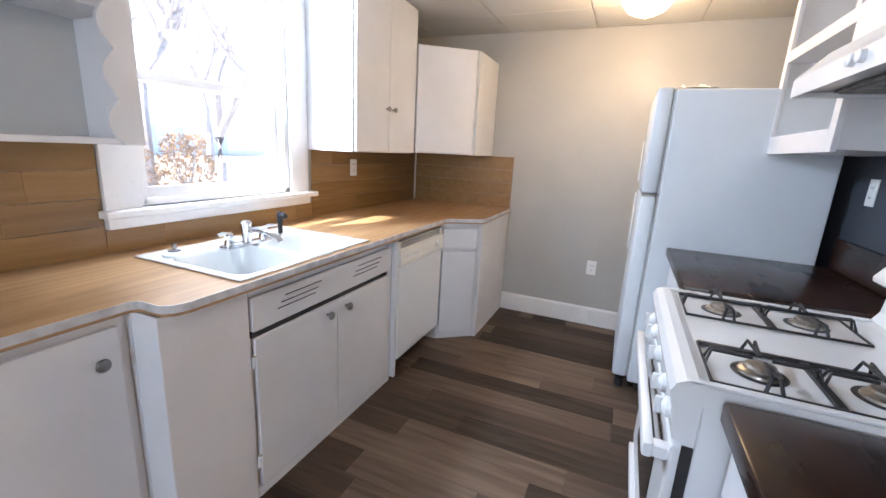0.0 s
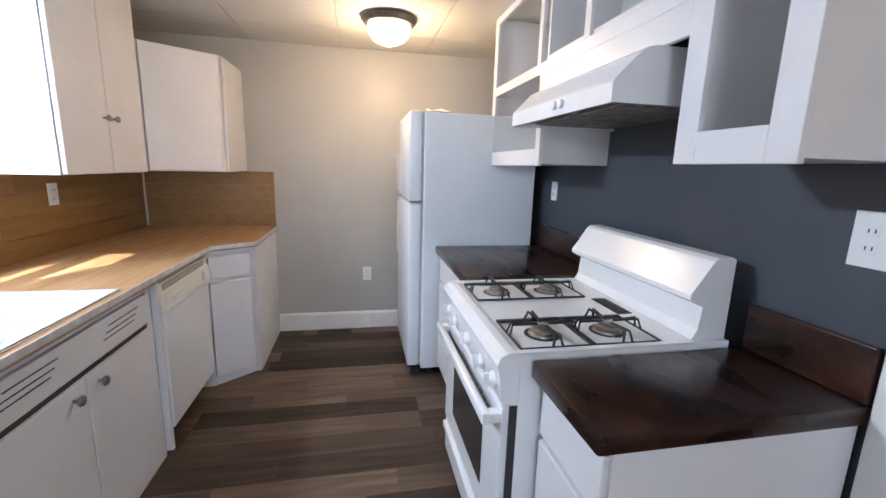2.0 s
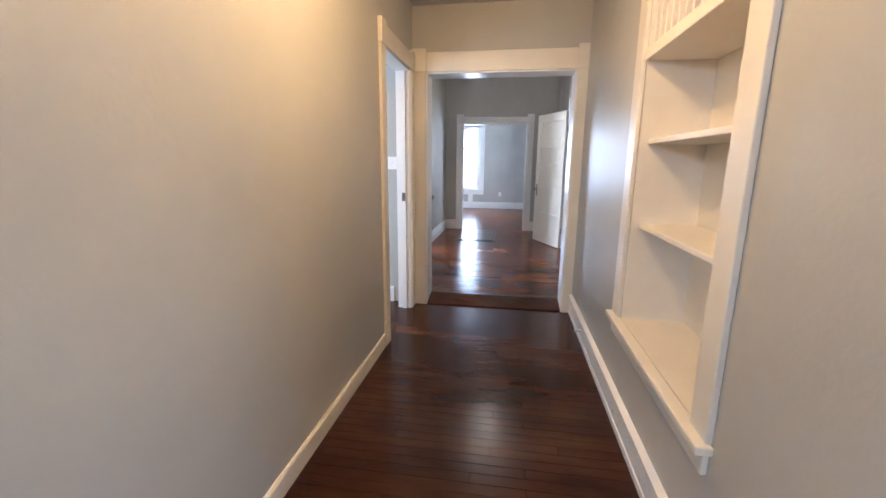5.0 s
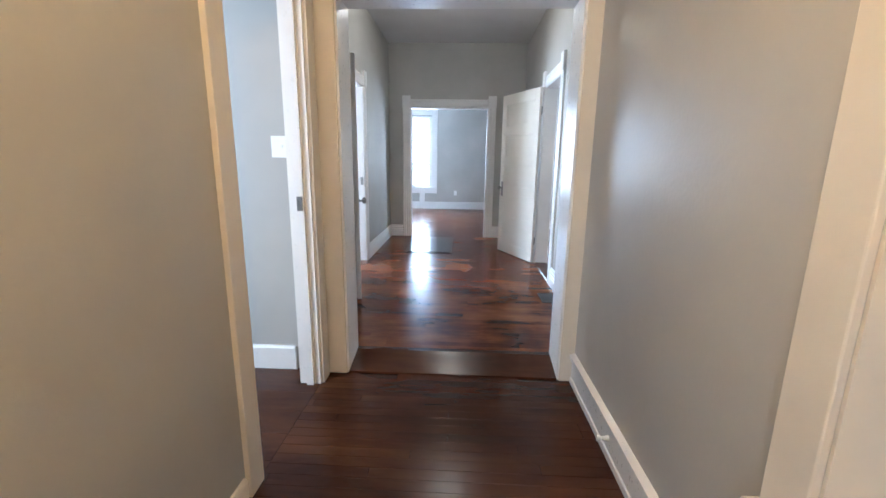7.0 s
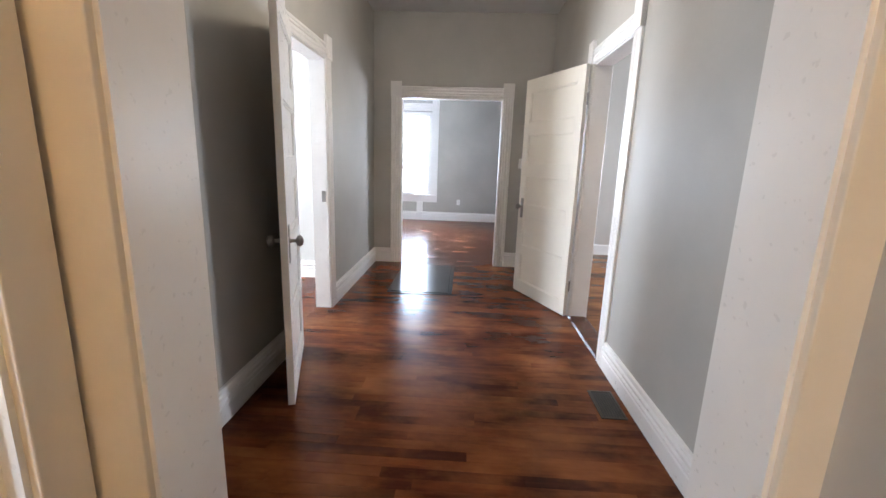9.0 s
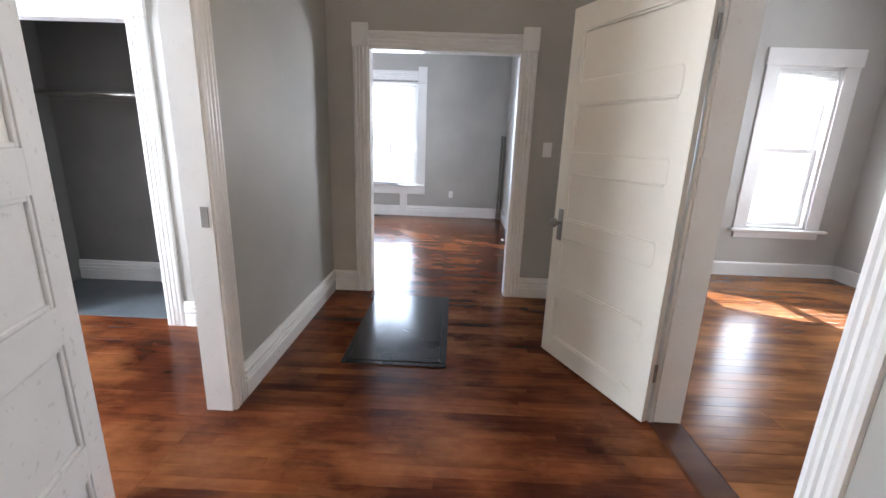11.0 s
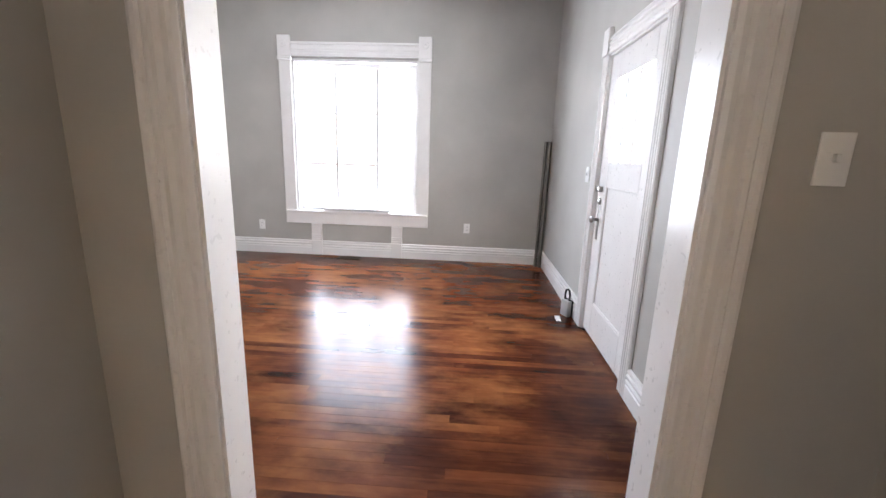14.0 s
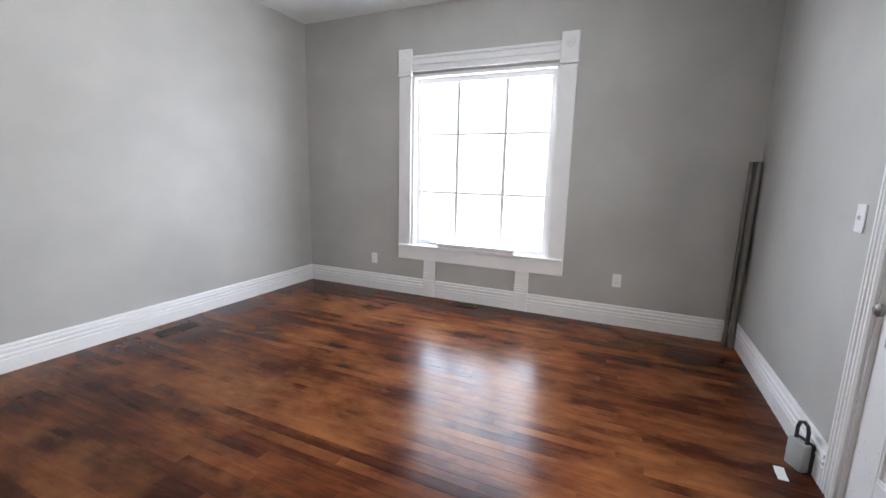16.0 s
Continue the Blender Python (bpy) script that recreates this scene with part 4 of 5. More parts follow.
# fridge
fr = thing("refrigerator", "white top-freezer refrigerator beside the dark counter", "refrigerator")
build("body", lambda bm: box(bm, 0.115, 0.85, 3.10, 3.82, 0.06, 1.738, 0.008), FRIDGEP, fr)
for z0, z1 in ((0.085, 1.182), (1.196, 1.745)):
    build("door", lambda bm: box(bm, 0.024, 0.104, 3.098, 3.822, z0, z1, 0.016), FRIDGEP, fr, True)
build("gasket", lambda bm: box(bm, 0.104, 0.115, 3.106, 3.814, 0.09, 1.73), surface("grey_gasket", (0.45, 0.46, 0.47), 0.6), fr)
build("handle", lambda bm: (box(bm, 0.012, 0.0235, 3.78, 3.80, 0.75, 1.15, 0.004), box(bm, 0.012, 0.0235, 3.78, 3.80, 1.23, 1.50, 0.004)), FRIDGEP, fr, True)
build("hinge", lambda bm: box(bm, 0.03, 0.115, 3.104, 3.15, 1.183, 1.195, 0.002), STEEL, fr)
for x, y in ((0.07, 3.15), (0.18, 3.15), (0.8, 3.15), (0.07, 3.77), (0.18, 3.77), (0.8, 3.77)):
    build("foot", lambda bm: turned(bm, (x, y, 0.0), [(0.022, 0), (0.022, 0.05), (0.03, 0.06)], "z", 14), RUBBER, fr)
cloth = thing("crumpled_cloth", "crumpled cream cloth lying on top of the refrigerator", "cloth")


def rumple(bm):
    bmesh.ops.create_grid(bm, x_segments=26, y_segments=26, size=0.5)
    for v in bm.verts:
        p = v.co.copy()
        h = noise.noise(p * 9) * 0.018 + abs(noise.noise(p * 4 + Vector((3, 1, 0)))) * 0.035
        edge = max(abs(p.x), abs(p.y)) * 2
        v.co = Vector((0.21 + p.x * 0.18, 3.30 + p.y * 0.34, 1.741 + max(0.003, h * 2.0 * (1.15 - edge) + 0.005)))
    bmesh.ops.solidify(bm, geom=bm.faces[:], thickness=0.002)


build("fabric", rumple, surface("cream_cotton", (0.72, 0.66, 0.55), 0.85, bump=0.3, bscale=300), cloth, True)

# dark counters on each side of the range
def dark_counter(label, y0, y1, ztop, thick, splash_len):
    c = thing("dark_counter", label, "counter", "counters beside the range")
    build("top", lambda bm: box(bm, 0.195, 0.912, y0, y1, ztop - thick, ztop, 0.008), WALNUT, c, True)
    build("splash", lambda bm: box(bm, 0.893, 0.914, y0 + 0.004, y1 - 0.004, ztop + 0.001, ztop + 0.145, 0.004), WALNUT, c)
    build("body", lambda bm: (box(bm, 0.245, 0.91, y0 + 0.015, y1 - 0.004, 0.09, ztop - thick - 0.001, 0.003), box(bm, 0.31, 0.91, y0 + 0.02, y1 - 0.01, 0.0, 0.09)), CABIN, c)
    h = ztop - thick
    build("drawer_front", lambda bm: box(bm, 0.226, 0.2445, y0 + 0.022, y1 - 0.012, h - 0.17, h - 0.022, 0.005), CABIN, c)
    build("door", lambda bm: box(bm, 0.226, 0.2445, y0 + 0.022, y1 - 0.012, 0.11, h - 0.19, 0.005), CABIN, c)


dark_counter("dark varnished wood counter top on a white cabinet, rough edges", 1.19, 1.53, 0.880, 0.052, 0.3)
dark_counter("dark varnished wood counter top on a white cabinet by the refrigerator", 2.315, 3.085, 0.914, 0.045, 0.6)

# range
rg = thing("gas_range", "white four-burner gas range with black grates and sloping backguard", "range")
Y0, Y1 = 1.54, 2.302
build("body", lambda bm: (box(bm, 0.165, 0.86, Y0 + 0.004, Y1 - 0.004, 0.05, 0.855, 0.004), box(bm, 0.20, 0.84, Y0 + 0.02, Y1 - 0.02, 0.0, 0.05)), ENAMEL, rg)


def cooktop(bm):
    prism(bm, [(0.10, 0.845), (0.095, 0.865), (0.105, 0.888), (0.125, 0.899), (0.15, 0.900), (0.17, 0.893), (0.72, 0.893), (0.76, 0.897), (0.86, 0.897), (0.86, 0.845)], "y", Y0, Y1)
    box(bm, 0.13, 0.74, Y0, Y0 + 0.02, 0.893, 0.902, 0.003)
    box(bm, 0.13, 0.74, Y1 - 0.02, Y1, 0.893, 0.902, 0.003)


build("cooktop", cooktop, ENAMEL, rg)
build("control_panel", lambda bm: prism(bm, [(0.164, 0.845), (0.103, 0.845), (0.118, 0.745), (0.164, 0.735)], "y", Y0 + 0.003, Y1 - 0.003), ENAMEL, rg)
for y in (1.60, 1.72, 1.906, 2.09, 2.21):
    k = build("knob", lambda bm: (turned(bm, (0.112, y, 0.793), [(0.027, 0), (0.025, -0.012), (0.018, -0.018), (0.016, -0.022)], "x", 18), box(bm, 0.076, 0.094, y - 0.006, y + 0.006, 0.771, 0.815, 0.003)), ENAMEL, rg, True)
od = build("oven_door", lambda bm: box(bm, 0.118, 0.163, Y0 + 0.006, Y1 - 0.006, 0.235, 0.725, 0.008), ENAMEL, rg)
build("window", lambda bm: box(bm, 0.1155, 0.1175, Y0 + 0.17, Y1 - 0.17, 0.34, 0.60, 0.0008), DARKGLASS, od)
build("handle", lambda bm: (box(bm, 0.062, 0.088, Y0 + 0.01, Y1 - 0.01, 0.672, 0.712, 0.008), box(bm, 0.085, 0.12, Y0 + 0.012, Y0 + 0.05, 0.676, 0.708, 0.005), box(bm, 0.085, 0.12, Y1 - 0.05, Y1 - 0.012, 0.676, 0.708, 0.005)), ENAMEL, od, True)
build("vent", lambda bm: [box(bm, 0.1145, 0.117, Y0 + 0.06 + i * 0.044, Y0 + 0.09 + i * 0.044, 0.664, 0.672) for i in range(15)], BLACK, od)
build("drawer", lambda bm: (box(bm, 0.122, 0.163, Y0 + 0.006, Y1 - 0.006, 0.06, 0.225, 0.008), box(bm, 0.105, 0.125, Y0 + 0.02, Y1 - 0.02, 0.185, 0.215, 0.006)), ENAMEL, rg)
build("backguard", lambda bm: prism(bm, [(0.862, 0.84), (0.862, 1.155), (0.845, 1.163), (0.80, 1.160), (0.785, 1.150), (0.715, 1.045), (0.716, 1.030), (0.735, 1.018), (0.765, 1.005), (0.758, 0.93), (0.74, 0.899)], "y", Y0 + 0.022, Y1 - 0.002), ENAMEL, rg)
# black strip in place of the shaded seam beside the oven door
build("side_gap_shade", lambda bm: box(bm, 0.140, 0.1645, Y0 + 0.0015, Y0 + 0.004, 0.24, 0.735), BLACK, rg)
build("lid_vent", lambda bm: (box(bm, 0.655, 0.715, 1.82, 2.0, 0.8935, 0.897, 0.001), [box(bm, 0.663 + i * 0.012, 0.669 + i * 0.012, 1.83, 1.99, 0.897, 0.899) for i in range(4)]), BLACK, rg)


def burner(parent, x, y):
    build("burner_bowl", lambda bm: turned(bm, (x, y, 0.8932), [(0.058, 0.0), (0.058, 0.001), (0.05, 0.0018)], "z", 26), BLACK, parent, True)
    build("burner_cap", lambda bm: turned(bm, (x, y, 0.895), [(0.046, 0), (0.044, 0.006), (0.034, 0.010), (0.034, 0.016), (0.030, 0.021), (0.016, 0.024)], "z", 26), BURNER, parent, True)


def grate(parent, x0, x1, y0, y1):
    def fill(bm):
        z, r = 0.899, 0.0042
        xm, ym = (x0 + x1) / 2, (y0 + y1) / 2
        tube(bm, [(x0, y0, z), (x1, y0, z), (x1, y1, z), (x0, y1, z), (x0, y0, z)], r, 6)
        box(bm, xm - 0.009, xm + 0.009, y0, y1, z - 0.003, z + 0.006, 0.002)
        box(bm, x0, x1, y1 - 0.012, y1 + 0.004, z - 0.003, z + 0.006, 0.002)
        for cx, ax, bx in ((x0 * 0.75 + x1 * 0.25, x0, xm), (x0 * 0.25 + x1 * 0.75, xm, x1)):
            for px, py in ((ax, ym), (bx, ym), (cx, y0), (cx, y1)):
                d = Vector((cx - px, ym - py, 0)).normalized()
                ln = (Vector((cx, ym, 0)) - Vector((px, py, 0))).length
                p = Vector((px, py, z))
                s = Vector((-d.y, d.x, 0)) * 0.016
                tube(bm, [p - s, p + d * 0.010 - s * 0.5 + Vector((0, 0, 0.034)), p + d * (ln - 0.02) + Vector((0, 0, 0.030))], r, 6)
                tube(bm, [p + s, p + d * 0.010 + s * 0.5 + Vector((0, 0, 0.034)), p + d * (ln - 0.02) + Vector((0, 0, 0.030))], r, 6)
    build("grate", fill, BLACK, parent, True)


for gy in (1.565, 2.02):
    grate(rg, 0.175, 0.635, gy, gy + 0.225)
    for bx in (0.29, 0.52):
        burner(rg, bx, gy + 0.112)

# range hood
hd = thing("range_hood", "white metal range hood with greasy filters under the open cabinet", "hood")
HYA, HYB = 1.605, 2.375
PROF = [(0.915, 1.60), (0.915, 1.757), (0.53, 1.757), (0.505, 1.752), (0.482, 1.738), (0.412, 1.665), (0.405, 1.655), (0.405, 1.60)]
build("body", lambda bm: (prism(bm, [(x, z) for x, z in PROF], "y", HYA, HYA + 0.006), prism(bm, PROF, "y", HYB - 0.006, HYB), prism(bm, [(0.405, 1.60), (0.405, 1.655), (0.412, 1.665), (0.482, 1.738), (0.505, 1.752), (0.53, 1.757), (0.915, 1.757), (0.915, 1.750), (0.531, 1.750), (0.508, 1.746), (0.487, 1.733), (0.418, 1.661), (0.412, 1.653), (0.412, 1.60)], "y", HYA + 0.006, HYB - 0.006)), ENAMEL, hd)
build("underside", lambda bm: box(bm, 0.413, 0.914, HYA + 0.007, HYB - 0.007, 1.618, 1.626), STEEL, hd)
for a in (1.66, 2.02):
    build("filter", lambda bm: (box(bm, 0.50, 0.86, a, a + 0.30, 1.608, 1.6175, 0.002), [box(bm, 0.51, 0.85, a + 0.02 + i * 0.026, a + 0.030 + i * 0.026, 1.604, 1.609) for i in range(11)]), FILTER, hd)
for y in (1.90, 1.95):
    build("knob", lambda bm: turned(bm, (0.408, y, 1.635), [(0.016, 0), (0.015, -0.016), (0.010, -0.019)], "x", 16), ENAMEL, hd, True)

# open cabinets over the range
oc = thing("open_wall_cabinet", "white painted open wall cabinets with doors removed over the range", "cabinet")
FX = 0.55


def carcass(bm):
    for y0, y1, z0 in ((1.19, 1.508, 1.447), (2.395, 3.14, 1.44)):
        box(bm, FX + 0.018, 0.914, y0, y0 + 0.016, z0, KZ - 0.003)
        box(bm, FX + 0.018, 0.914, y1 - 0.016, y1, z0, KZ - 0.003)
        box(bm, FX + 0.018, 0.914, y0 + 0.016, y1 - 0.016, z0, z0 + 0.018)
    box(bm, FX + 0.018, 0.914, 1.509, 2.394, 1.905, 1.92)
    box(bm, FX + 0.018, 0.914, 2.41, 3.124, 1.85, 1.866)


build("carcass", carcass, CABIN, oc)
# backs coloured greyer than the carcass to hold the recess shade
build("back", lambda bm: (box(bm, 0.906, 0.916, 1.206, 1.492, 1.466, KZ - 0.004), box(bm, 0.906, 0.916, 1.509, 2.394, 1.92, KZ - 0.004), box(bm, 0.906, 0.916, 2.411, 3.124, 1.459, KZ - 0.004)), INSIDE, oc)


def face_frame(bm):
    def b(y0, y1, z0, z1):
        box(bm, FX, FX + 0.018, y0, y1, z0, z1, 0.002)
    b(1.185, 1.255, 1.435, KZ - 0.003), b(1.445, 1.515, 1.435, KZ - 0.003)
    b(1.255, 1.445, 1.435, 1.515), b(1.255, 1.445, 2.29, KZ - 0.003)
    b(1.515, 3.145, 2.26, KZ - 0.003), b(1.515, 3.145, 1.845, 1.895)
    b(2.02, 2.06, 1.895, 2.26), b(2.39, 2.44, 1.43, 1.845), b(2.44, 2.48, 1.895, 2.26)
    b(3.095, 3.145, 1.43, 1.845), b(3.095, 3.145, 1.895, 2.26), b(2.44, 3.095, 1.43, 1.51)
    b(1.515, 2.39, 1.758, 1.845)


build("face_frame", face_frame, CABIN, oc)

# ---- plates, outlets, vents ----


def wall_plate(axis, face, side, u, z, label, w=0.072, h=0.116, style="outlet", name="outlet", group="wall outlets"):
    t = thing(name, label, "outlet" if style == "outlet" else "light switch", group)

    def put(bm, a, b, c, d, e0, e1, bev):
        lo, hi = sorted((face + side * e0, face + side * e1))
        box(bm, lo, hi, a, b, c, d, bev) if axis == "x" else box(bm, a, b, lo, hi, c, d, bev)
    build("plate", lambda bm: put(bm, u - w / 2, u + w / 2, z - h / 2, z + h / 2, 0.001, 0.007, 0.002), PLATE, t)
    if style == "outlet":
        for dz in (-0.021, 0.021):
            build("socket", lambda bm: put(bm, u - 0.016, u + 0.016, z + dz - 0.014, z + dz + 0.014, 0.007, 0.0095, 0.001), PLATE, t)
            for s in (-0.007, 0.007):
                build("slot", lambda bm: put(bm, u + s - 0.0015, u + s + 0.0015, z + dz - 0.004, z + dz + 0.006, 0.0095, 0.0100, 0), BLACK, t)
    else:
        build("toggle", lambda bm: put(bm, u - 0.006, u + 0.006, z - 0.006, z + 0.012, 0.007, 0.018, 0.002), PLATE, t)
    return t


wall_plate("y", KY1, -1, -0.22, 0.49, "white duplex outlet on the greige kitchen wall")
wall_plate("x", KX0 + BS, 1, 3.08, 1.21, "white outlet plate on the oak-look backsplash")
wall_plate("x", KX1, -1, 2.94, 1.285, "white outlet plate on the slate blue wall")
wall_plate("x", KX1, -1, 1.268, 1.268, "white outlet plate with sockets by the jamb", w=0.085, h=0.135)
wall_plate("x", LX1, -1, 0.66, 0.455, "white outlet on the grey wall under the window")
wall_plate("x", LX1, -1, 3.19, 0.40, "white outlet on the grey wall")
wall_plate("x", RX1, -1, -0.15, 1.33, "white light switch on the grey wall", style="switch", name="light_switch", group="light switches")
wall_plate("x", 4.60, -1, 1.475, 1.33, "white light switch in the side room", style="switch", name="light_switch", group="light switches", w=0.12)
wall_plate("y", LY0, 1, 11.29, 1.20, "white light switch by the front door", style="switch", name="light_switch", group="light switches")
wall_plate("y", KY1 - 0.018, -1, -0.23, 0.075, "blank white plate on the kitchen baseboard", w=0.07, h=0.10, style="switch", name="blank_plate")


def register(x0, x1, y0, y1, z, label, along):
    t = thing("floor_register", label, "vent", "floor registers")
    build("rim", lambda bm: (box(bm, x0, x1, y0, y0 + 0.012, z, z + 0.005, 0.001), box(bm, x0, x1, y1 - 0.012, y1, z, z + 0.005, 0.001), box(bm, x0, x0 + 0.012, y0 + 0.012, y1 - 0.012, z, z + 0.005, 0.001), box(bm, x1 - 0.012, x1, y0 + 0.012, y1 - 0.012, z, z + 0.005, 0.001)), BRONZE, t)
    build("well", lambda bm: box(bm, x0 + 0.012, x1 - 0.012, y0 + 0.012, y1 - 0.012, z, z + 0.001), RUBBER, t)

    def fins(bm):
        if along == "x":
            for y in np.arange(y0 + 0.02, y1 - 0.014, 0.014):
                box(bm, x0 + 0.012, x1 - 0.012, y, y + 0.004, z + 0.001, z + 0.004)
        else:
            for x in np.arange(x0 + 0.02, x1 - 0.014, 0.014):
                box(bm, x, x + 0.004, y0 + 0.012, y1 - 0.012, z + 0.001, z + 0.004)
    build("fin", fins, BRONZE, t)


register(-0.64, -0.35, 3.91, 4.02, 0.003, "bronze floor register in the plank floor by the baseboard", "x")
register(5.80, 6.07, -0.385, -0.25, UP + 0.002, "bronze floor register in the stained boards", "x")
register(12.73, 12.85, 1.92, 2.20, UP + 0.002, "bronze floor register under the window", "y")
register(10.92, 11.23, 3.82, 3.95, UP + 0.002, "bronze floor register by the grey wall", "x")

hk = thing("wall_hook", "small bent metal hook screwed into the slate blue wall", "hook")
build("shank", lambda bm: tube(bm, [(KX1 - 0.001, 1.947, 1.485), (KX1 - 0.018, 1.947, 1.485), (KX1 - 0.030, 1.947, 1.476), (KX1 - 0.034, 1.947, 1.462), (KX1 - 0.028, 1.947, 1.450), (KX1 - 0.016, 1.947, 1.450)], 0.0032, 8), STEEL, hk, True)

# lamps
def flush_lamp(at, label):
    t = thing("ceiling_lamp", label, "ceiling lamp", "ceiling lamps")
    x, y, z = at
    build("rim", lambda bm: turned(bm, (x, y, z), [(0.10, 0), (0.165, -0.004), (0.172, -0.018), (0.160, -0.030), (0.150, -0.045), (0.128, -0.050)], "z", 32), STEEL, t, True)
    g = build("bowl", lambda bm: turned(bm, (x, y, z), [(0.126, -0.046), (0.135, -0.060), (0.125, -0.095), (0.095, -0.13), (0.05, -0.150), (0.015, -0.155)], "z", 32), GLOW, t, True)
    g.visible_shadow = False
    build("finial", lambda bm: turned(bm, (x, y, z - 0.153), [(0.012, 0), (0.010, -0.012), (0.004, -0.016)], "z", 12), STEEL, t, True)


flush_lamp((-0.09, 3.3, KZ), "flush ceiling lamp with lit frosted bowl and metal rim")
# middle room fixture is assumed and stays out of view
flush_lamp((6.6, 0.6, RZ), "unseen flush ceiling lamp with lit frosted bowl, added to brighten the middle room")
flush_lamp((2.35, 0.62, HZ), "flush ceiling lamp with lit frosted bowl in the hall")

# ---- hall ----
nc = thing("built_in_shelf", "cream painted built-in niche shelves with a slatted grille above", "shelf")
NX0, NX1, ND = 2.07, 2.98, -0.50
build("box", lambda bm: (box(bm, NX0 - 0.01, NX0 + 0.008, ND, HY0 - 0.002, 0.53, 2.32), box(bm, NX1 - 0.008, NX1 + 0.01, ND, HY0 - 0.002, 0.53, 2.32), box(bm, NX0 - 0.01, NX1 + 0.01, ND - 0.02, ND, 0.53, 2.32), box(bm, NX0 + 0.008, NX1 - 0.008, ND, HY0 - 0.002, 0.53, 0.556), box(bm, NX0 + 0.008, NX1 - 0.008, ND, HY0 - 0.002, 2.295, 2.32)), CREAM, nc)
for z in (1.03, 1.43, 1.80):
    build("shelf_board", lambda bm: box(bm, NX0 + 0.009, NX1 - 0.009, ND + 0.001, HY0 - (0.04 if z < 1.7 else -0.01), z, z + (0.024 if z < 1.7 else 0.05), 0.004), CREAM, nc)
build("casing", lambda bm: (box(bm, NX0 - 0.105, NX0 + 0.004, HY0, HY0 + 0.02, 0.56, 2.45, 0.004), box(bm, NX1 - 0.004, NX1 + 0.105, HY0, HY0 + 0.02, 0.56, 2.45, 0.004), box(bm, NX0 + 0.004, NX1 - 0.004, HY0, HY0 + 0.02, 2.30, 2.45, 0.004)), CREAM, nc)
build("ledge", lambda bm: (box(bm, NX0 - 0.12, NX1 + 0.12, HY0, HY0 + 0.05, 0.53, 0.558, 0.006), box(bm, NX0 - 0.10, NX1 + 0.10, HY0, HY0 + 0.02, 0.455, 0.529, 0.004)), CREAM, nc)
for i in range(13):
    build("slat", lambda bm: box(bm, NX0 + 0.04 + i * 0.068, NX0 + 0.062 + i * 0.068, HY0 - 0.03, HY0 - 0.012, 1.852, 2.294, 0.002), CREAM, nc)
# sheet behind the slats in the same shade-darkened grey
build("screen", lambda bm: box(bm, NX0 + 0.009, NX1 - 0.009, HY0 - 0.06, HY0 - 0.05, 1.852, 2.294), CLOSET_SHADED, nc)
st = thing("strike_plate", "metal strike plate on the white door lining", "strike plate", "strike plates")
build("plate", lambda bm: (box(bm, 4.405, 4.4092, HY1 + 0.035, HY1 + 0.065, 1.0, 1.075, 0.001), box(bm, 4.4045, 4.405, HY1 + 0.043, HY1 + 0.057, 1.02, 1.05)), STEEL, st)
st2 = thing("strike_plate", "worn metal strike plate on the white door lining", "strike plate", "strike plates")
build("plate", lambda bm: (box(bm, 7.205, 7.2095, RY1 + 0.012, RY1 + 0.045, 0.97, 1.06, 0.001), box(bm, 7.2045, 7.205, RY1 + 0.02, RY1 + 0.036, 1.0, 1.03)), STEEL, st2)
ds = thing("door_stop", "small white door stop bumper on the hall baseboard", "door stop")
build("body", lambda bm: turned(bm, (3.92, HY0 + 0.014, 0.09), [(0.014, 0), (0.012, 0.012), (0.008, 0.03), (0.013, 0.036), (0.012, 0.05)], "y", 14), PLATE, ds, True)

# ---- doors ----


def panel_door(name, label, w, h, panels, mat, knob_at=None, both=True):
    """A door leaf in its own axes: hinge at x = 0, thickness along y, with sunk panels and mouldings."""
    t = thing(name, label, "door")
    th, st_w = 0.035, 0.085
    build("stile", lambda bm: (box(bm, 0, st_w, 0, th, 0, h, 0.002), box(bm, w - st_w, w, 0, th, 0, h, 0.002)), mat, t)
    edges = [0.0] + [v for p in panels for v in p] + [h]

    def rails(bm):
        for a, b in zip(edges[::2], edges[1::2]):
            box(bm, st_w, w - st_w, 0, th, a, b, 0.001)
    build("rail", rails, mat, t)
    for a, b in panels:
        def fill(bm):
            box(bm, st_w, w - st_w, 0.014, th - 0.014, a, b)
            for y0, y1 in ((0.004, 0.014), (th - 0.014, th - 0.004)):
                for q in ((st_w, st_w + 0.013, a, b), (w - st_w - 0.013, w - st_w, a, b), (st_w + 0.013, w - st_w - 0.013, a, a + 0.013), (st_w + 0.013, w - st_w - 0.013, b - 0.013, b)):
                    box(bm, q[0], q[1], y0, y1, q[2], q[3], 0.003)
        build("panel", fill, mat, t)
    if knob_at:
        def plate_knob(bm):
            for y, s in ((0, -1), (th, 1)):
                lo, hi = sorted((y, y + s * 0.004))
                box(bm, w - 0.085, w - 0.04, lo, hi, knob_at - 0.11, knob_at + 0.08, 0.002)
                turned(bm, (w - 0.062, y, knob_at), [(0.014, 0), (0.009, s * 0.015), (0.009, s * 0.03), (0.026, s * 0.04), (0.029, s * 0.052), (0.022, s * 0.064), (0.008, s * 0.068)], "y", 20)
        tagged(build("handle", plate_knob, STEEL, t, True), "tarnished metal door knob with back plate")
    for z in (0.22, h - 0.30):
        build("hinge", lambda bm: turned(bm, (-0.006, 0.004, z), [(0.007, 0), (0.007, 0.09)], "z", 12), STEEL, t)
    return t


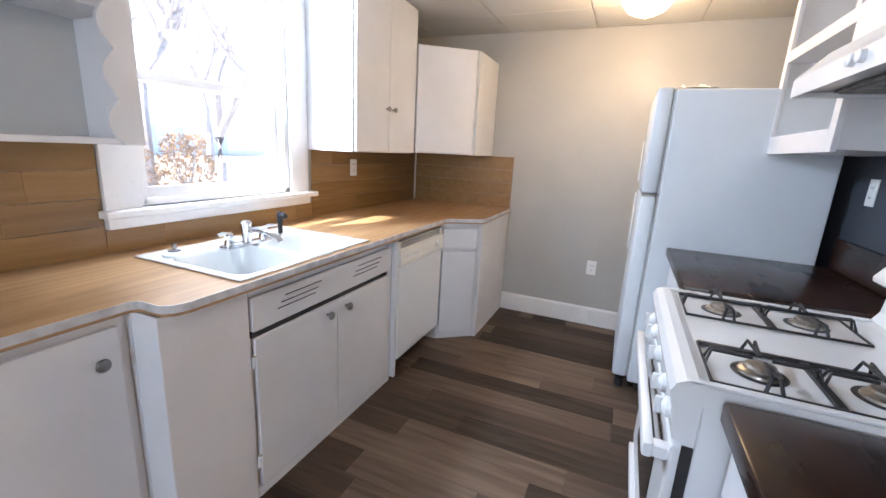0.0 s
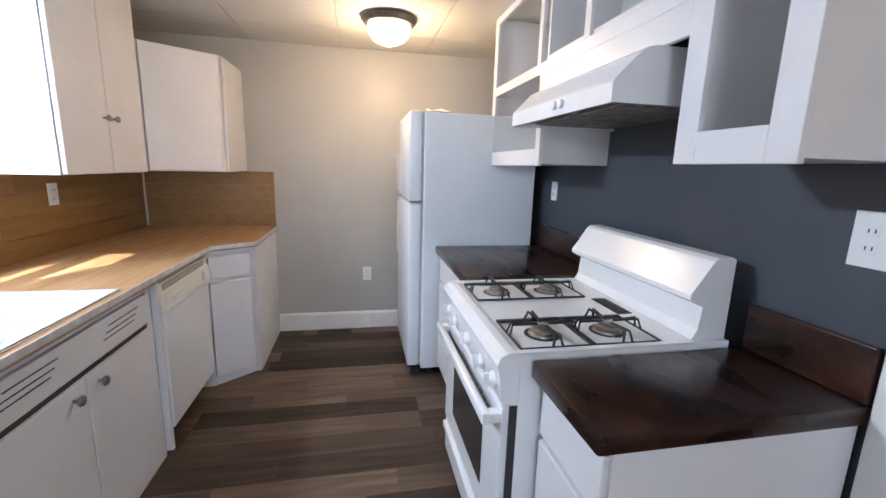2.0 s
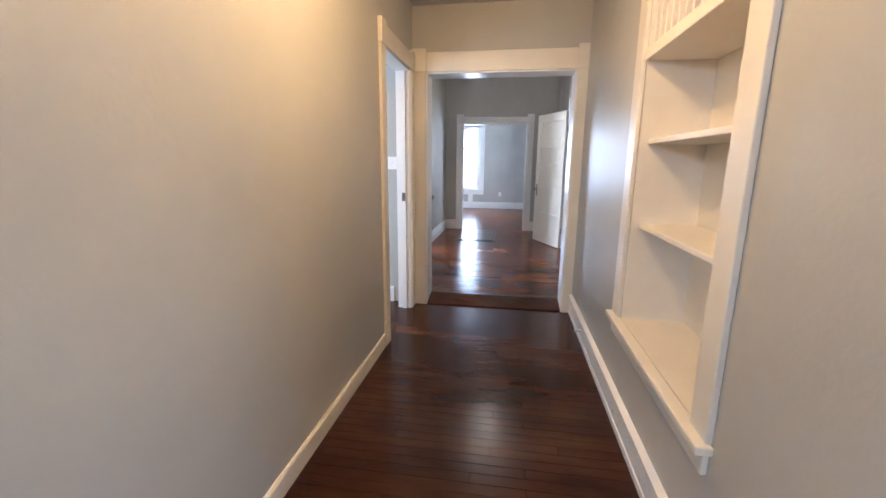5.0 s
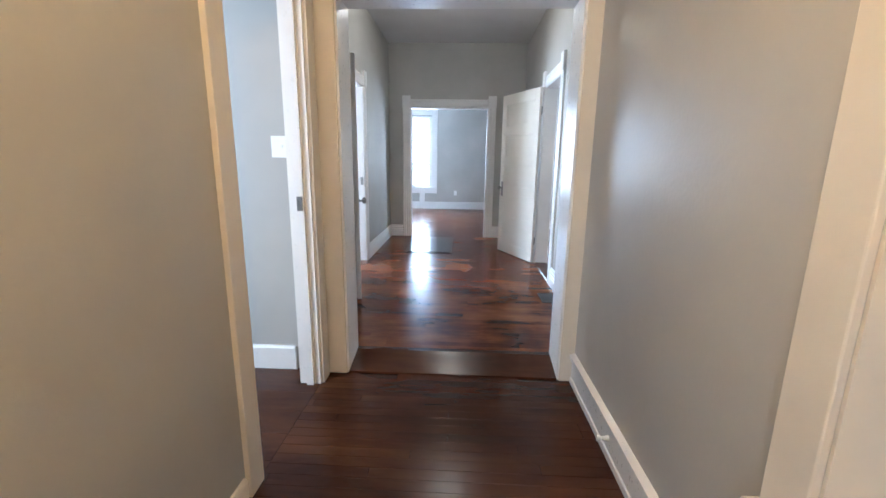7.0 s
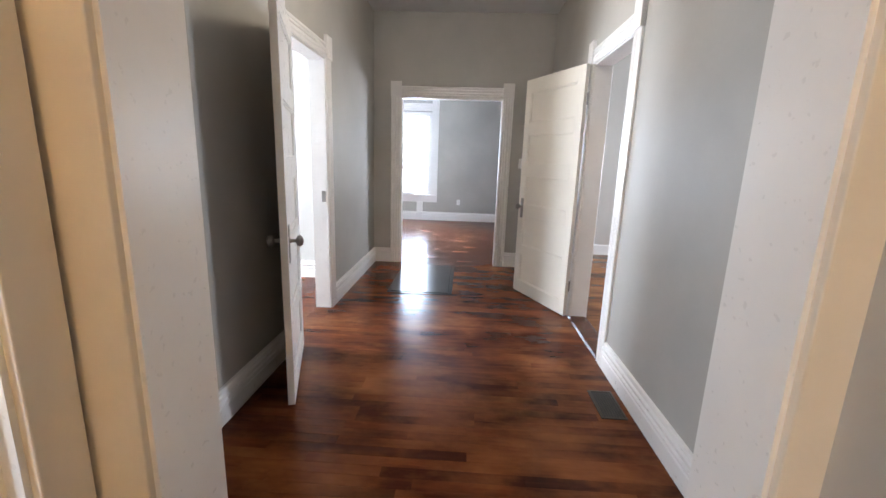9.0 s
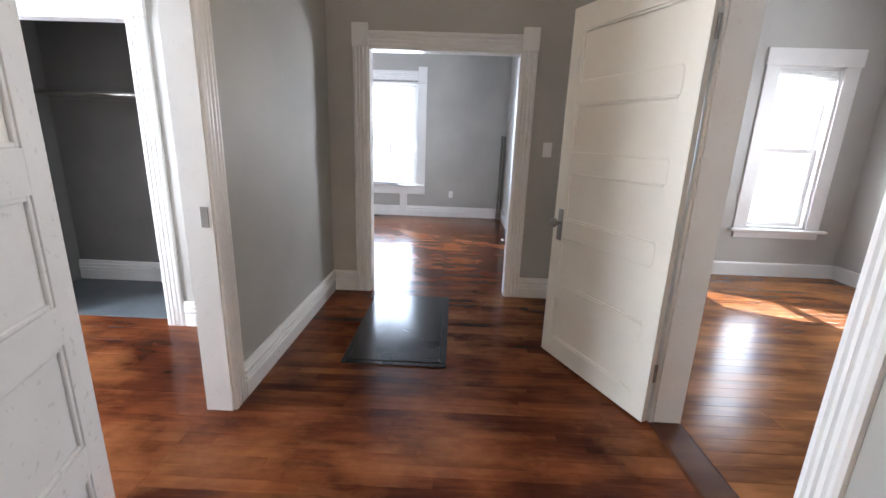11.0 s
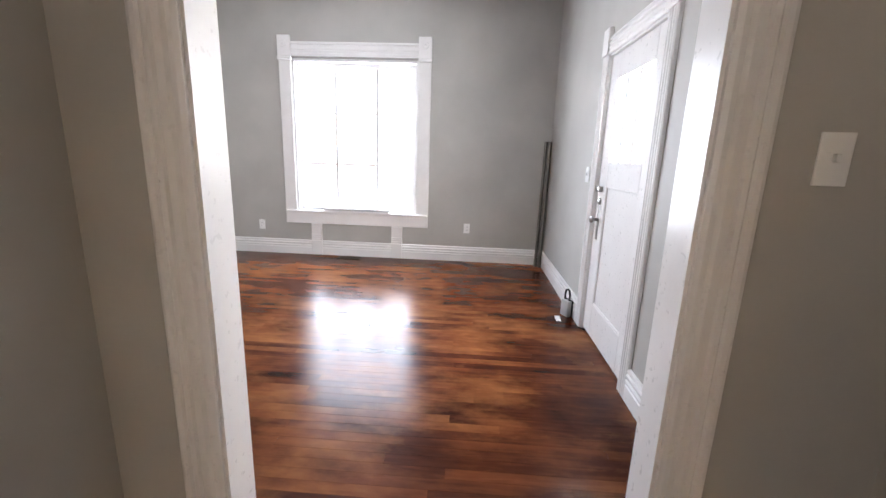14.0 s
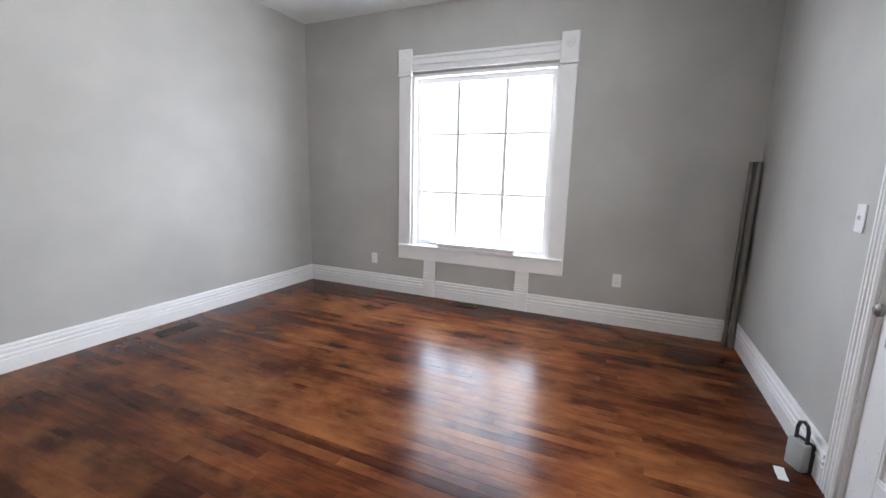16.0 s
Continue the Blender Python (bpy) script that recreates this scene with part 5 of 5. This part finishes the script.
FIVE = [(0.12, 0.39), (0.48, 0.78), (0.88, 1.155), (1.26, 1.53), (1.64, 1.91)]
d1 = panel_door("interior_door", "ivory five-panel wooden door standing open", 0.82, 2.03, FIVE, DOORW, 0.86)
d1.matrix_world = pose(7.275, -0.405, UP + 0.012, 0, 0, math.degrees(math.atan2(0.345, 0.745)))
d2 = panel_door("interior_door", "white five-panel wooden door folded back along the wall", 0.76, 2.02, FIVE, WHITE, 0.86)
d2.matrix_world = pose(6.455, 1.615, UP + 0.012, 0, 0, 180 + math.degrees(math.atan2(0.235, 0.715)))

fdoor = thing("front_door", "white front door with three tall panes and a lower panel", "door")
DX0, DX1, DY = 10.182, 11.028, LY0 - 0.012
def fdp(bm, a, b, c, d, e0=0.0, e1=0.044, bev=0.003):
    box(bm, a, b, DY - e1, DY - e0, c, d, bev)


DZ = UP + 0.015
build("stile", lambda bm: (fdp(bm, DX0, DX0 + 0.135, DZ, 1.985), fdp(bm, DX1 - 0.165, DX1, DZ, 1.985)), WHITE, fdoor)
build("rail", lambda bm: (fdp(bm, DX0 + 0.135, DX1 - 0.165, DZ, 0.30), fdp(bm, DX0 + 0.135, DX1 - 0.165, 1.14, 1.30), fdp(bm, DX0 + 0.135, DX1 - 0.165, 1.82, 1.985)), WHITE, fdoor)
build("panel", lambda bm: (fdp(bm, DX0 + 0.135, DX1 - 0.165, 0.30, 1.14, 0.012, 0.03), fdp(bm, DX0 + 0.135, DX1 - 0.165, 1.128, 1.14, 0.002, 0.012), fdp(bm, DX0 + 0.135, DX1 - 0.165, 0.30, 0.312, 0.002, 0.012), fdp(bm, DX0 + 0.135, DX0 + 0.147, 0.312, 1.128, 0.002, 0.012), fdp(bm, DX1 - 0.177, DX1 - 0.165, 0.312, 1.128, 0.002, 0.012)), WHITE, fdoor)
GX0, GX1 = DX0 + 0.135, DX1 - 0.165
gw = (GX1 - GX0 - 0.09) / 3
for i in range(3):
    a = GX0 + i * (gw + 0.045)
    pane = build("pane", lambda bm: fdp(bm, a, a + gw, 1.30, 1.82, 0.018, 0.024, 0), GLASS, fdoor)
    pane.visible_shadow = False
    if i:
        build("mullion", lambda bm: fdp(bm, a - 0.045, a, 1.30, 1.82), WHITE, fdoor)


def lock(bm):
    x = DX1 - 0.075
    box(bm, x - 0.022, x + 0.022, DY, DY + 0.004, 0.76, 1.0, 0.002)
    turned(bm, (x, DY, 0.90), [(0.012, 0), (0.009, 0.03), (0.024, 0.04), (0.026, 0.052), (0.012, 0.062)], "y", 18)
    turned(bm, (x, DY, 1.03), [(0.026, 0), (0.024, 0.012), (0.010, 0.02)], "y", 18)
    box(bm, x - 0.03, x + 0.05, DY, DY + 0.03, 1.095, 1.135, 0.005)


tagged(build("handle", lock, STEEL, fdoor, True), "worn metal lock set with deadbolt")
structure("porch_roof", lambda bm: box(bm, 10.15, 13.2, -2.3, -0.42, 2.45, 2.6), SIDING, "white porch roof outside the front door")
structure("porch_floor", lambda bm: box(bm, 10.15, 13.2, -2.3, -0.42, -0.6, -0.05), SIDING, "pale porch floor outside the front door")

# ---- middle room and front room things ----
mt = thing("floor_hatch", "black painted plywood hatch board lying on the stained floor", "hatch")
build("board", lambda bm: box(bm, 7.74, 8.82, 0.64, 1.20, UP + 0.002, UP + 0.012, 0.003), MATBLK, mt)
build("frame", lambda bm: (box(bm, 7.70, 7.74, 0.60, 1.24, UP + 0.002, UP + 0.007, 0.002), box(bm, 8.82, 8.86, 0.60, 1.24, UP + 0.002, UP + 0.007, 0.002), box(bm, 7.74, 8.82, 0.60, 0.64, UP + 0.002, UP + 0.007, 0.002), box(bm, 7.74, 8.82, 1.20, 1.24, UP + 0.002, UP + 0.007, 0.002)), MATBLK, mt)

for i, (x, y, r) in enumerate(((12.80, -0.225, 0.019), (12.83, -0.185, 0.017), (12.84, -0.225, 0.013))):
    t = thing("curtain_rod", "dull grey metal rod leaning in the corner", "rod", "rods leaning in the corner")
    build("rod", lambda bm: tube(bm, [(x - 0.01, y + 0.012, UP + 0.004), (x + 0.045, y - 0.008, UP + 1.44)], r, 12), BARS, t, True)
    build("cap", lambda bm: tube(bm, [(x - 0.012, y + 0.012, UP + 0.0), (x - 0.008, y + 0.011, UP + 0.10)], r + 0.003, 12), BARS, t, True)

bl = thing("window_blind", "folded white slatted blind lying on the window stool", "blind")
for k in range(4):
    build("slat", lambda bm: box(bm, 12.845 - 0.005 * (k % 2), 12.905 - 0.004 * (k % 2), 1.60 - 0.012 * k, 2.38 + 0.009 * k, 0.602 + k * 0.013, 0.611 + k * 0.013, 0.002), PLATE if k != 1 else INSIDE, bl)
bb = thing("window_blind", "raised white slatted blind at the top of the bedroom window", "blind")
for k in range(6):
    build("slat", lambda bm: box(bm, 9.955, 10.0, -3.13, -2.57, 2.07 + k * 0.017, 2.081 + k * 0.017, 0.001), PLATE, bb)

lb = thing("key_lock_box", "grey key lock box with black shackle on the floor", "lock box")
LBM = pose(11.26, -0.19, UP, 0, 0, 25)
build("body", lambda bm: box(bm, -0.045, 0.045, -0.02, 0.02, 0.0, 0.135, 0.008, LBM), surface("grey_cast_metal", (0.50, 0.51, 0.50), 0.4, metal=0.3, var=0.1), lb, True)
build("cover", lambda bm: (box(bm, -0.05, 0.05, -0.034, -0.0205, 0.0, 0.14, 0.005, LBM)), RUBBER, lb)
build("shackle", lambda bm: tube(bm, [LBM @ Vector(p) for p in ((-0.028, -0.005, 0.13), (-0.028, -0.005, 0.19), (-0.02, -0.005, 0.215), (0.0, -0.005, 0.226), (0.02, -0.005, 0.215), (0.028, -0.005, 0.19), (0.028, -0.005, 0.13))], 0.008, 10), RUBBER, lb, True)
pp = thing("paper_scrap", "small scrap of white paper on the floor by the lock box", "paper")
build("sheet", lambda bm: prism(bm, [(11.12, UP + 0.004), (11.17, UP + 0.006), (11.20, UP + 0.016), (11.20, UP + 0.017), (11.17, UP + 0.008), (11.12, UP + 0.005)], "y", -0.13, -0.09), PLATE, pp)

cr = thing("closet_rod", "dark closet rod on a shelf cleat", "rod")
build("rod", lambda bm: tube(bm, [(8.60, 2.455, 1.62), (8.60, 3.945, 1.62)], 0.017, 12), BARS, cr, True)
build("cleat", lambda bm: (box(bm, 8.948, 8.968, 2.455, 3.945, 1.60, 1.68, 0.003), box(bm, 8.30, 8.948, 2.452, 2.47, 1.60, 1.68, 0.003), box(bm, 8.30, 8.948, 3.932, 3.948, 1.60, 1.68, 0.003)), CLOSET_SHADED, cr)

# ---- outside the kitchen window ----


def bare_tree(at, height, seed, label):
    rnd = random.Random(seed)
    t = thing("bare_tree", label, "tree", "bare trees in the yard")
    limbs = {"trunk": [], "limb": [], "twig": []}

    def grow(p, d, ln, r, level):
        pts = [p]
        for k in range(4):
            d = (d + Vector((rnd.uniform(-1, 1), rnd.uniform(-1, 1), rnd.uniform(-0.3, 0.6))) * (0.10 + 0.07 * level)).normalized()
            pts.append(pts[-1] + d * ln / 4)
        limbs["trunk" if level == 0 else "limb" if level < 3 else "twig"].append((pts, r, r * 0.55))
        if level < 5:
            for k in range(3 if level < 3 else 2):
                q = pts[rnd.randint(2, 4)]
                side = Vector((rnd.uniform(-1, 1), rnd.uniform(-1, 1), rnd.uniform(0.1, 0.9))).normalized()
                grow(q, (d * 0.7 + side).normalized(), ln * rnd.uniform(0.55, 0.8), r * 0.55, level + 1)
    grow(Vector(at), Vector((0, 0, 1)), height * 0.36, height * 0.022, 0)
    for kind, items in limbs.items():
        build(kind, lambda bm: [tube(bm, p, a, 6 if kind != "twig" else 4, b) for p, a, b in items], BARK, t, kind != "twig")


bare_tree((-13, 8.5, -0.6), 10, 3, "pale bare tree with spreading branches in the yard")
bare_tree((-15, 12.5, -0.6), 11, 8, "pale bare tree at the back of the yard")
bare_tree((-16, 5.0, -0.6), 11, 15, "pale bare tree beside the yard")
bare_tree((-20, 16, -0.6), 12, 21, "pale bare tree far across the yard")


def bush(at, w, h, seed, label):
    rnd = random.Random(seed)
    t = thing("shrub", label, "shrub", "shrubs across the yard")

    def leaves(bm):
        for k in range(1400):
            a, e, r = rnd.uniform(0, 6.3), rnd.random(), rnd.random() ** 0.4
            p = Vector((at[0] + math.cos(a) * r * w * (1 - 0.5 * e), at[1] + math.sin(a) * r * w * (1 - 0.5 * e), at[2] + e * h))
            q = Euler((rnd.uniform(0, 6), rnd.uniform(0, 6), rnd.uniform(0, 6))).to_matrix()
            s = rnd.uniform(0.04, 0.10)
            vs = [bm.verts.new(p + q @ Vector(c) * s) for c in ((-1, 0, 0), (0, -0.5, 0.1), (1, 0, 0), (0, 0.5, 0.1))]
            bm.faces.new(vs)
    build("foliage", leaves, SHRUB, t)
    build("stem", lambda bm: [tube(bm, [(at[0], at[1], at[2]), (at[0] + rnd.uniform(-w, w) * 0.6, at[1] + rnd.uniform(-w, w) * 0.6, at[2] + h * 0.8)], 0.03, 6, 0.01) for k in range(8)], BARK, t)


bush((-12, 7.0, -0.6), 1.3, 2.4, 1, "dry brown shrub at the edge of the lawn")
bush((-12.5, 9.3, -0.6), 1.1, 2.0, 2, "dry reddish shrub at the edge of the lawn")
bush((-13, 5.0, -0.6), 1.2, 2.2, 5, "dry brown shrub by the fence")
# added emissive card: whitens the sky seen through the kitchen window
structure("backdrop", lambda bm: box(bm, -62, -61, -60, 120, -1, 45), glowing("sky_glow_card", (0.96, 0.97, 1.0), 0.34), "glowing white card standing in for bright sky beyond the yard")
hs = thing("neighbour_house", "pale sided house with grey roof across the yard", "house")
build("wall", lambda bm: box(bm, -52, -44, 26, 37, -0.6, 3.2), SIDING, hs)
build("roof", lambda bm: prism(bm, [(25.4, 3.2), (37.6, 3.2), (31.5, 6.2)], "x", -52.5, -43.5), INSIDE, hs)
build("window", lambda bm: [box(bm, -44.0, -43.97, y, y + 1.0, 0.9, 2.2, 0.01) for y in (27.5, 30.5, 34)], INSIDE, hs)

# ---- floor pieces ----
CACHE = {}


def piece(name, parent, x0, x1, y0, y1, z, mat, thick=0.012):
    """One board, its top at z, on a mesh shared by boards of the same size."""
    lx, ly = round(x1 - x0, 3), round(y1 - y0, 3)
    key = (lx, ly, mat.name)
    if key not in CACHE:
        e = 0.0007
        me = bpy.data.meshes.new(name)
        a, b = lx / 2, ly / 2
        v = [(-a, -b, -thick), (a, -b, -thick), (a, b, -thick), (-a, b, -thick), (-a, -b, -e), (a, -b, -e), (a, b, -e), (-a, b, -e), (-a + e, -b + e, 0), (a - e, -b + e, 0), (a - e, b - e, 0), (-a + e, b - e, 0)]
        f = [(8, 9, 10, 11)]
        for lo in (0, 4):
            for i in range(4):
                j = (i + 1) % 4
                f.append((lo + i, lo + j, lo + 4 + j, lo + 4 + i))
        me.from_pydata(v, [], f)
        me.materials.append(mat)
        CACHE[key] = me
    ob = new(name, CACHE[key])
    ob.parent = parent
    ob.location = ((x0 + x1) / 2, (y0 + y1) / 2, z)


def floor_of(name, label, mat, along, x0, x1, y0, y1, z, width, lengths, gap, seed, jitter=0.0):
    """Boards in rows with random joints."""
    rnd = random.Random(seed)
    f = thing(name, label, "floor", kind="structure")
    c0, c1, u0, u1 = (y0, y1, x0, x1) if along == "x" else (x0, x1, y0, y1)
    c = c0
    while c < c1 - 0.01:
        d = min(c + width, c1)
        u = u0 - rnd.choice((0.1, 0.3, 0.5, 0.7)) * lengths[-1]
        while u < u1:
            v = u + rnd.choice(lengths)
            a, b = max(u, u0), min(v, u1)
            if b - a > 0.02:
                h = z - rnd.random() * jitter
                if along == "x":
                    piece("board", f, a + gap, b - gap, c + gap, d - gap, h, mat)
                else:
                    piece("board", f, c + gap, d - gap, a + gap, b - gap, h, mat)
            u = v
        c = d
    return f


floor_of("floor_kitchen", "dark brown vinyl plank kitchen floor", PLANK, "x", -1.36, 0.97, -1.7, 4.06, 0.0, 0.152, (0.55, 0.80, 1.05, 1.22), 0.0006, 11)
floor_of("floor_hall", "dark stained wooden board hall floor", HALLWOOD, "y", 0.97, 4.57, -0.2, 1.27, 0.0, 0.060, (0.8, 1.2, 1.6), 0.0003, 12, 0.0003)
floor_of("floor_side_room", "dark stained board floor of the side room", HALLWOOD, "y", 2.72, 4.60, 1.27, 4.06, 0.0, 0.18, (3.2, 3.2), 0.0007, 13)
floor_of("floor_room", "glossy red-brown stained board floor", STAINED, "y", 4.82, 9.03, -0.44, 1.76, UP, 0.060, (0.6, 0.9, 1.3), 0.0002, 14, 0.0003)
floor_of("floor_living", "glossy red-brown stained board floor of the front room", STAINED, "y", 9.03, 12.91, -0.26, 4.10, UP, 0.060, (0.6, 0.9, 1.4, 1.9), 0.0002, 15, 0.0003)
floor_of("floor_left_room", "red-brown stained board floor of the left room", STAINED, "y", 5.4, 8.20, 1.76, 4.6, UP, 0.176, (3.0, 3.0), 0.0007, 16)
floor_of("floor_bedroom", "glossy orange-brown stained board floor of the bedroom", BEDWOOD, "y", 5.6, 9.95, -3.6, -0.44, UP, 0.088, (1.2, 1.8, 2.4), 0.0004, 17)
structure("floor_closet", lambda bm: box(bm, 8.2, 8.97, 2.45, 3.95, UP - 0.01, UP + 0.004), surface("grey_closet_floor", (0.10, 0.115, 0.13), 0.4, var=0.2), "painted grey closet floor")
